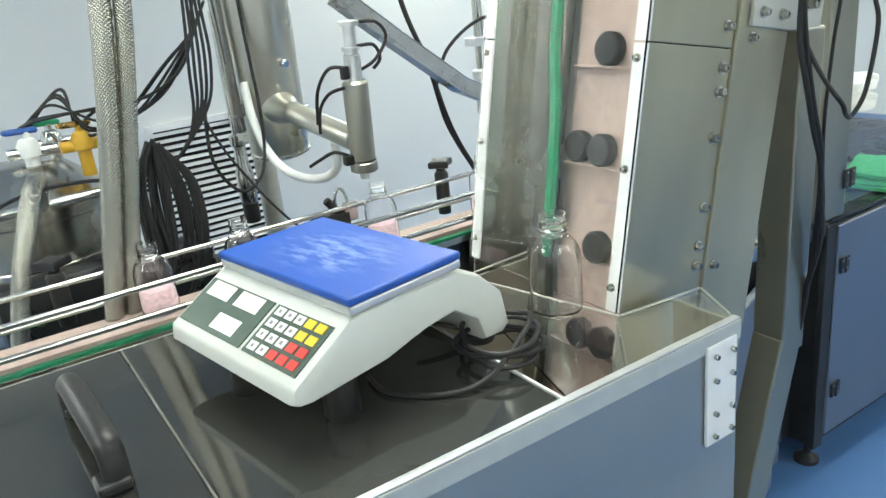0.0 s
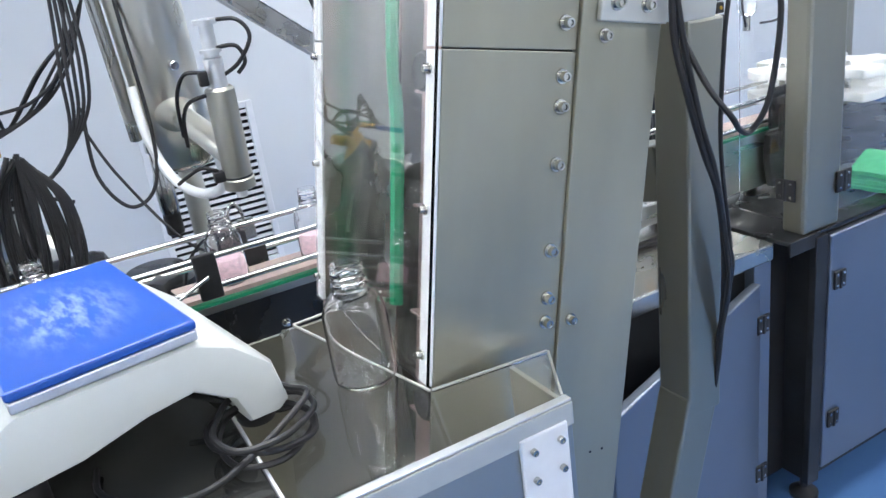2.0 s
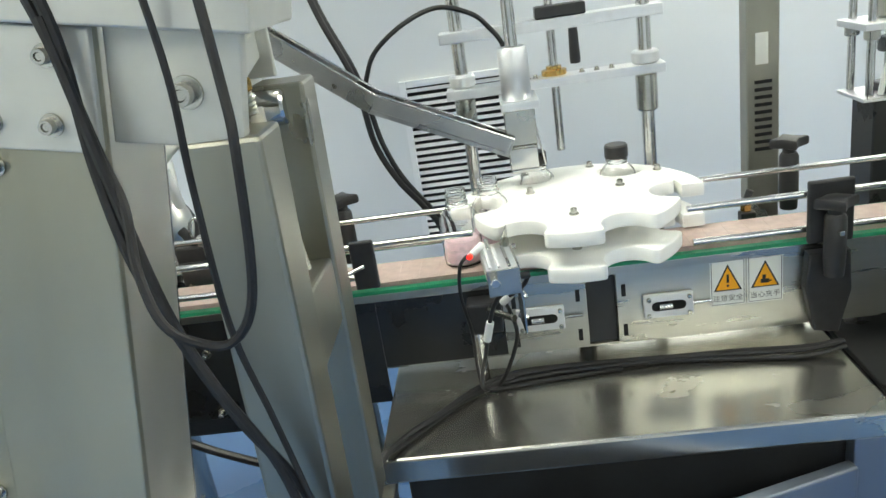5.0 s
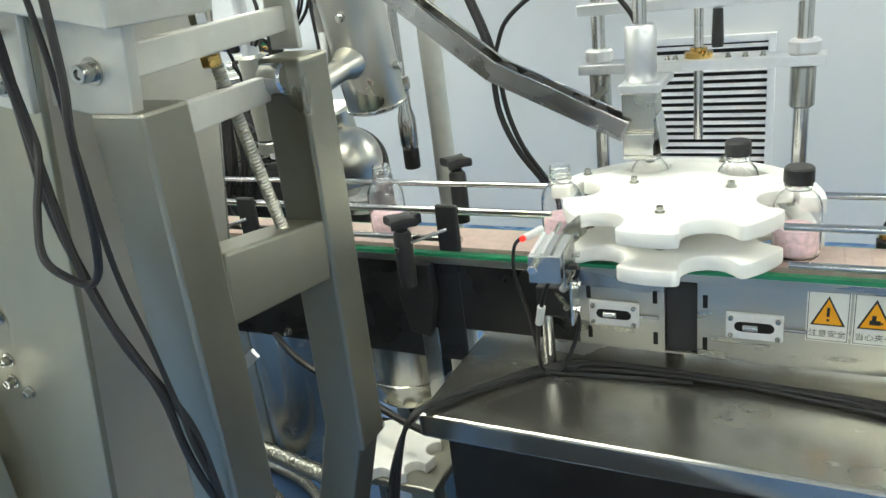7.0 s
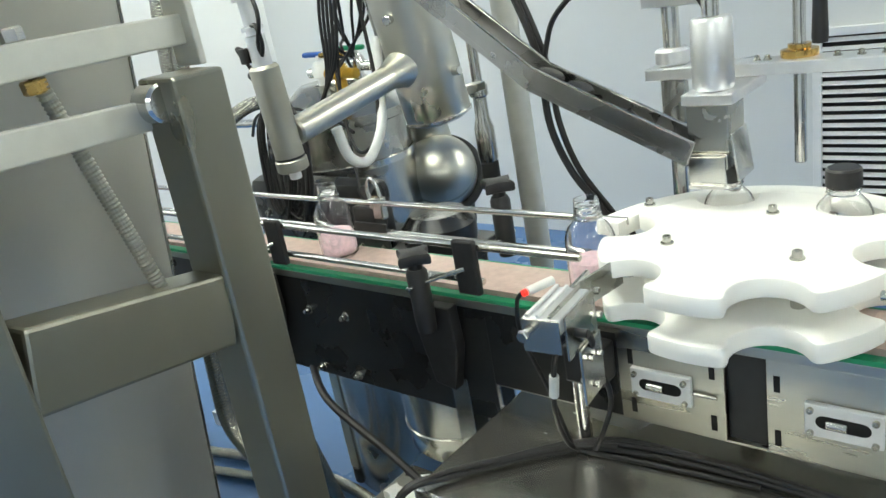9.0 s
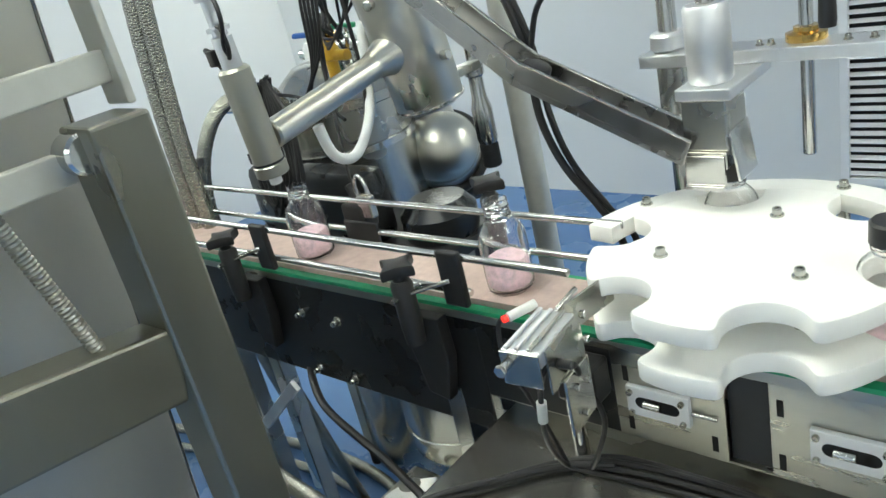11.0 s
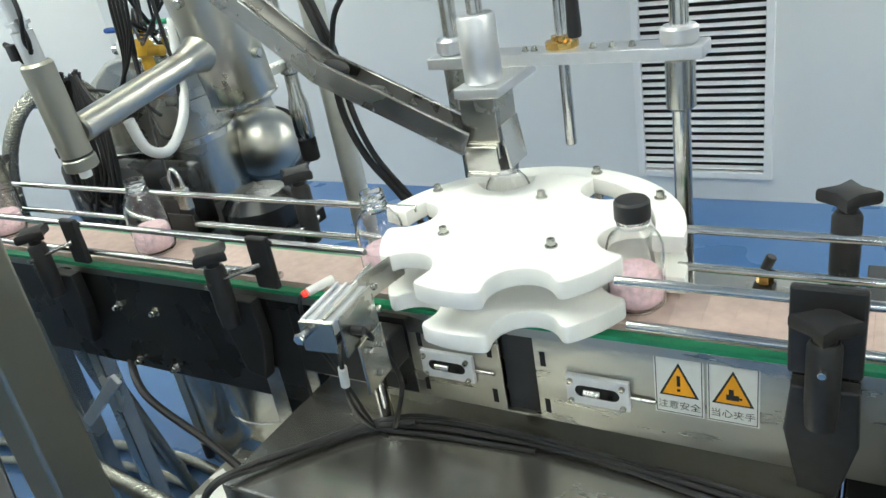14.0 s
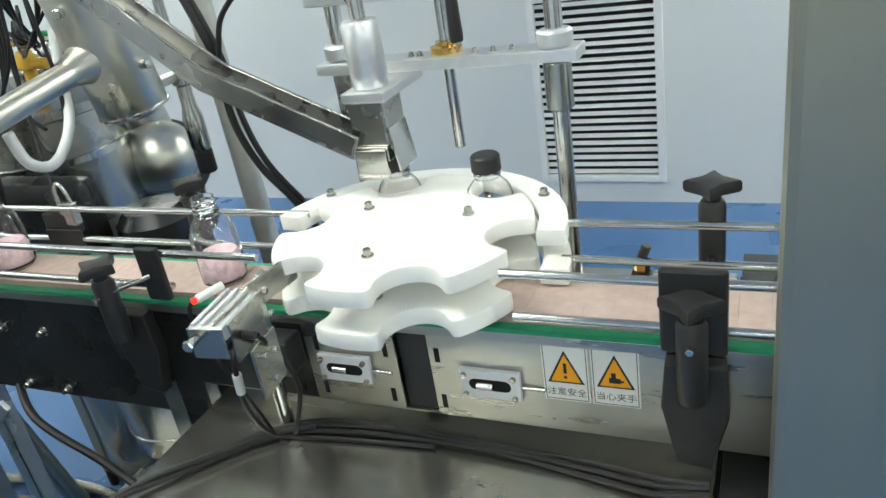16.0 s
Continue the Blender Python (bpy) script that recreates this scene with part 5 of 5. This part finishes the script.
for k in range(16):
    a = random.uniform(-0.042, 0.042)
    b = random.uniform(0.0, 0.09)
    c = random.uniform(-0.012, 0.012)
    cable([(-1.365 + a * 0.3, 0.27 + a * 0.4, 1.255 + c), (-1.405 + a * 0.8 + c, 0.26 + a * 0.5, 1.17), (-1.418 + a * 1.2, 0.25 + c, 1.03 - b), (-1.385 + a * 1.3, 0.25 + a * 0.3, 0.98 - b), (-1.340 + a * 1.3, 0.25 - c, 1.04 - b), (-1.330 + a + c, 0.26, 1.16), (-1.355 + a * 0.2, 0.27, 1.245 - c)], 0.0050, "coiled black cable bundle behind the conveyor", 6)
# loose air lines between the filler and the drum
random.seed(21)
for k in range(7):
    a = random.uniform(-0.05, 0.05)
    cable([(-1.17 + a * 0.6, 0.40, 1.50 + a), (-1.24 + a, 0.44 + a, 1.40), (-1.33 + a, 0.50 - a, 1.30 + 0.5 * a), (-1.42 - a, 0.52 + a, 1.29 - a), (-1.50 + a, 0.60, 1.34 + a), (-1.57 + 0.5 * a, 0.66, 1.285)], 0.0035, "thin black air line between filler and drum")


# cables that run down behind the star wheel
cable([(-0.74, 0.27, 1.62), (-0.70, 0.265, 1.45), (-0.655, 0.26, 1.33), (-0.640, 0.26, 1.27), (-0.625, 0.245, 1.17), (-0.590, 0.24, 1.09), (-0.545, 0.25, 1.02), (-0.515, 0.26, 0.95), (-0.50, 0.27, 0.76)], 0.0066, "thick black cable hanging behind the star wheel")
cable([(-0.735, 0.28, 1.62), (-0.695, 0.275, 1.45), (-0.648, 0.268, 1.33), (-0.630, 0.268, 1.26), (-0.612, 0.255, 1.17), (-0.580, 0.25, 1.09), (-0.530, 0.26, 1.01), (-0.495, 0.27, 0.95), (-0.48, 0.28, 0.76)], 0.0056, "thick black cable hanging behind the star wheel")
cable([(-0.342, 0.25, 1.318), (-0.350, 0.25, 1.340), (-0.367, 0.25, 1.364), (-0.397, 0.25, 1.394), (-0.461, 0.25, 1.415), (-0.531, 0.25, 1.394), (-0.595, 0.252, 1.349), (-0.622, 0.256, 1.298), (-0.636, 0.262, 1.255)], 0.0048, "black cable arching to the capping head")


# a spare star plate on a low stool beside the base
def stool():
    s = thing("low_stool", "low stainless stool under the conveyor holding spare parts", "stool", (-0.80, -0.06, FLOOR))
    part("seat", span((-0.13, -0.10, 0.60), (0.13, 0.10, 0.62), 0.004), STEEL_DULL, s)
    for x in (-0.115, 0.115):
        for y in (-0.085, 0.085):
            part("leg", span((x - 0.012, y - 0.012, 0), (x + 0.012, y + 0.012, 0.5995), 0.002), STEEL_DULL, s)


stool()
sp = part("spare_star", slab(star_outline(0.10, 0.022, 8, 0.094), 0, 0.024, 0.002), NYLON, smooth=True)
sp.matrix_basis = pose(-0.80, -0.08, FLOOR + 0.6205, 0, 0, 10)
tagged(sp, "small white nylon star plate lying on the stool", "star plate")


# ---- support frame beside the elevator ----
def support_frame():
    f = thing("support_frame", "stainless square-tube support frame beside the elevator", "support frame")
    for x, y, zt in ((-0.590, -0.712, 1.398), (-0.617, -0.440, 1.400)):
        part("leg", beam((x, y, 0.845), (x + 0.012, y, zt), 0.062, 0.060), FRAME_M, f)
        part("leg", beam((x - 0.002, y, 0.870), (x - 0.120, y, 0.45), 0.060, 0.0595), FRAME_M, f)
        part("leg", beam((x - 0.120, y, 0.465), (x - 0.120, y, FLOOR), 0.060, 0.0590), FRAME_M, f)
    part("crossbar", beam((-0.585, -0.6815, 1.200), (-0.610, -0.4705, 1.158), 0.054, 0.078, (0, 0, 1)), FRAME_M, f)
    part("flat_bar", beam((-0.572, -0.728, 1.438), (-0.640, -0.405, 1.439), 0.016, 0.030, (0, 0, 1), 0.002), PLATE_M, f)
    part("flat_bar", beam((-0.566, -0.676, 1.377), (-0.627, -0.476, 1.366), 0.014, 0.030, (0, 0, 1), 0.002), PLATE_M, f)
    part("end_plate", span((-0.662, -0.4045, 1.4015), (-0.618, -0.396, 1.62), 0.002), PLATE_M, f)
    th = lathe([(0.0078 if i % 2 else 0.0064, 0.0021 * i) for i in range(138)], n=14)
    th.transform(Matrix.Translation((-0.597, -0.520, 1.165)) @ Vector((-0.010, -0.060, 0.285)).to_track_quat("Z", "Y").to_matrix().to_4x4())
    part("threaded_rod", th, STEEL_DULL, f, "threaded adjusting rod")
    part("rod_nut", rod((-0.607, -0.581, 1.4535), (-0.607, -0.582, 1.466), 0.010, 6), TUBE_STEEL, f)
    part("rod_nut", rod((-0.606, -0.577, 1.4100), (-0.606, -0.578, 1.4225), 0.011, 6), BRASS, f, "brass nut on the threaded rod")
    part("knuckle", rod((-0.630, -0.468, 1.376), (-0.596, -0.468, 1.376), 0.020, 20), TUBE_STEEL, f, smooth=True)
    return f


support_frame()

cable([(-0.62, -0.16, 0.66), (-0.70, -0.12, 0.62), (-0.85, -0.08, 0.64), (-1.02, -0.06, 0.70), (-1.15, 0.02, 0.72)], 0.008, "thick black cable slung under the conveyor")

# cables that hang from the elevator's head
cable([(-0.69, -0.772, 1.62), (-0.660, -0.770, 1.500), (-0.660, -0.770, 1.396), (-0.649, -0.778, 1.322), (-0.626, -0.780, 1.248), (-0.602, -0.780, 1.186), (-0.570, -0.760, 1.090), (-0.565, -0.75, 0.98), (-0.57, -0.72, 0.80), (-0.58, -0.60, 0.45)], 0.0044, "thick black cable hanging from the elevator head")
cable([(-0.70, -0.772, 1.62), (-0.668, -0.770, 1.500), (-0.652, -0.771, 1.400), (-0.643, -0.778, 1.367), (-0.636, -0.800, 1.326), (-0.621, -0.818, 1.293), (-0.604, -0.815, 1.274), (-0.578, -0.810, 1.268), (-0.554, -0.815, 1.305), (-0.541, -0.818, 1.398), (-0.543, -0.808, 1.453), (-0.555, -0.79, 1.624)], 0.0036, "black cable loop hanging from the elevator head")
cable([(-0.60, -0.785, 1.624), (-0.585, -0.785, 1.466), (-0.590, -0.78, 1.375), (-0.592, -0.775, 1.264), (-0.580, -0.77, 1.182), (-0.568, -0.768, 1.107), (-0.563, -0.762, 1.042), (-0.57, -0.70, 0.80)], 0.0028, "thin black cable hanging from the elevator head")
cable([(-0.664, -0.772, 1.500), (-0.652, -0.774, 1.396), (-0.634, -0.782, 1.290), (-0.612, -0.784, 1.220), (-0.584, -0.772, 1.135), (-0.570, -0.765, 1.032), (-0.56, -0.70, 0.80)], 0.0042, "thick black cable hanging from the elevator head")


# ---- small fixtures behind the conveyor ----
def rear_sensor():
    r = thing("photo_sensor", "black photo sensor with a bent bracket behind the conveyor", "sensor", (-1.0, 0.165, 0.0))
    part("bracket", span((-0.045, -0.036, 0.935), (0.045, -0.030, 1.005), 0.002), BLACK, r)
    part("body", span((-0.050, -0.029, 0.985), (0.012, 0.006, 1.035), 0.004), BLACK, r)
    part("arm", rod((0.0, -0.012, 1.02), (-0.035, -0.006, 1.068), 0.010, 14), RUBBER, r, smooth=True)
    part("shackle", hose([(-0.012, -0.01, 1.035), (-0.014, -0.01, 1.070), (0.0, -0.01, 1.090), (0.014, -0.01, 1.072), (0.020, -0.01, 1.030)], 0.004, 10), TUBE_STEEL, r, smooth=True)
    part("plate", span((0.0, -0.028, 1.010), (0.034, -0.010, 1.055), 0.003), STEEL, r)
    part("cable", hose([(-0.03, 0.0, 1.03), (-0.07, 0.02, 1.02), (-0.11, 0.04, 0.97), (-0.13, 0.05, 0.88), (-0.12, 0.06, 0.70)], 0.0034), RUBBER, r, smooth=True)
    for x in (-0.03, 0.03):
        bolt((x, -0.0362, 0.955), (0, -1, 0), 0.004, r)


rear_sensor()


def brass_fitting():
    r = thing("air_fitting", "small brass air fitting on the rear rail", "fitting", (0.08, 0.165, 0.0))
    part("mount", span((-0.014, -0.036, 0.925), (0.014, -0.012, 0.965), 0.002), BLACK, r)
    part("nut", rod((0, -0.02, 0.9652), (0, -0.02, 0.985), 0.011, 6), BRASS, r)
    part("barb", rod((0, -0.02, 0.986), (0.008, -0.02, 1.006), 0.007, 14), BLACK, r, smooth=True)


brass_fitting()


# ---- bottles on the line ----
LINE_Y = 0.064
DWELL = [176, 116, 56, -4]
INDEX = [-3.75, -2.30, -0.85, 0.60, 2.05, 3.50, 4.95, 6.40, 7.85, 9.25, 10.55, 12.00, 13.45, 14.95]
STEP = 0.42


def seat(deg):
    return STAR[0] + SEAT_R * math.cos(radians(deg)), STAR[1] + SEAT_R * math.sin(radians(deg))


def ride(enter, first):
    """Rows of (t, x, y): along the belt, a wait at the star wheel, round it in three steps, and out. enter: when it reaches the wheel."""
    v = 0.205
    wait_x = -0.466
    go = INDEX[first] + STEP + 0.05          # a free pocket faces the belt from then on
    rows = []
    t0 = min(enter - 3.0, 0.0)
    for k in range(13):
        t = t0 + (enter - t0) * k / 12
        rows.append((t, wait_x - v * (enter - t), LINE_Y))
    s = seat(DWELL[0])
    go = max(go, enter + 0.02)
    rows.append((go, wait_x, LINE_Y))
    rows.append((min(go + 0.35, INDEX[first + 1] - 0.02), *s))
    for k in range(3):
        if first + 1 + k >= len(INDEX):
            return rows
        ti = INDEX[first + 1 + k]
        for j in range(5):
            d = DWELL[k] - 60 * j / 4
            rows.append((ti + STEP * j / 4, *seat(d)))
    t, x, y = rows[-1]
    rows.append((t + 0.35, x + 0.095, LINE_Y))
    for k in range(1, 5):
        rows.append((t + 0.35 + 0.6 * k, x + 0.095 + v * 0.6 * k * 1.05, LINE_Y))
    return rows


RIDES = [ride(-1.6, 1), ride(0.9, 3), ride(2.34, 4), ride(3.95, 5), ride(4.85, 6), ride(6.5, 7), ride(8.7, 9), ride(11.75, 11), ride(13.95, 12)]
BOTTLES = []
CAPPED = []
for r in RIDES:
    BOTTLES.append((bottle((r[0][1], r[0][2], BELT_Z)), r))
for t_now, x_now in ((16.0, -0.578), (16.0, -1.07)):
    rows = [(t, x_now - 0.205 * (t_now - t), LINE_Y) for t in (0.0, 4.0, 8.0, 12.0, 16.0)]
    rows = [(t, max(x, -3.1), y) for t, x, y in rows]
    BOTTLES.append((bottle((rows[0][1], rows[0][2], BELT_Z)), rows))
empty = bottle((-1.062, -0.672, 1.0630), filled=False)
empty["group"] = ""
empty["label"] = "empty clear plastic bottle standing on the clear cover"


def cap_for(b):
    c = thing("screw_closure", "black ribbed screw cap on a filled bottle", "screw cap", tuple(b.matrix_basis.translation), "caps on the bottles")
    part("shell", lathe([(0, 0.153), (0.020, 0.153), (0.0228, 0.150), (0.0232, 0.128), (0.0205, 0.128), (0.0202, 0.148), (0, 0.1485)], n=40), BLACK, c, smooth=True)
    return c


CAP_OF = []
for b, r in BOTTLES[:len(RIDES)]:
    CAP_OF.append((cap_for(b), r))


# ---- what moves ----
def at_time(rows, t):
    if t <= rows[0][0]:
        return rows[0][1:]
    for a, b in zip(rows, rows[1:]):
        if t <= b[0]:
            f = (t - a[0]) / max(b[0] - a[0], 1e-6)
            return tuple(a[i] + (b[i] - a[i]) * f for i in (1, 2))
    return rows[-1][1:]


def motions():
    turn, rows = 60.0, [(0.0, 60.0)]
    for t in [q for q in INDEX if q > 0]:
        rows += [(t, turn), (t + STEP / 2, turn - 30), (t + STEP, turn - 60)]
        turn -= 60
    rows.append((16.0, turn))
    walk(STAR_OB, [(t, pose(*STAR, 0, 0, 0, a)) for t, a in rows])
    for b, r in BOTTLES:
        times = sorted({0.0, 16.0} | {round(q[0], 3) for q in r if 0 < q[0] < 16})
        walk(b, [(t, pose(*at_time(r, t), BELT_Z)) for t in times])
    for n, (c, r) in enumerate(CAP_OF):
        # a cap comes down the chute and is set on its bottle at the second seat
        seats = [q for q in r if abs(q[1] - seat(116)[0]) < 1e-4 and abs(q[2] - seat(116)[1]) < 1e-4]
        t_on = seats[0][0] if seats else 99
        times = sorted({0.0, 16.0} | {round(q[0], 3) for q in r if t_on <= q[0] < 16 and q[0] > 0} | ({round(t_on - 0.02, 3)} if 0.05 < t_on < 16 else set()))
        f = 0.14 + 0.10 * n
        wait = pose(-0.352 - 0.248 * f, 0.200 - 0.004 * f, 1.144 + 0.119 * f, 0, 25.7, 0) @ pose(0, 0, -0.140)
        out = []
        for t in times:
            if t < t_on:
                out.append((t, wait))
            else:
                out.append((t, pose(*at_time(r, t), BELT_Z)))
        walk(c, out)
    rise = 0.064
    for c, y, z in CAPS:
        walk(c, [(t, ELEV_SPACE @ pose(0.1095, y, z + rise * t, 0, -90, 0)) for t in (0.0, 4.0, 8.0, 12.0, 16.0)])
    for o, z in CLEATS:
        walk(o, [(t, pose(0, 0, z + rise * t)) for t in (0.0, 4.0, 8.0, 12.0, 16.0)])


motions()
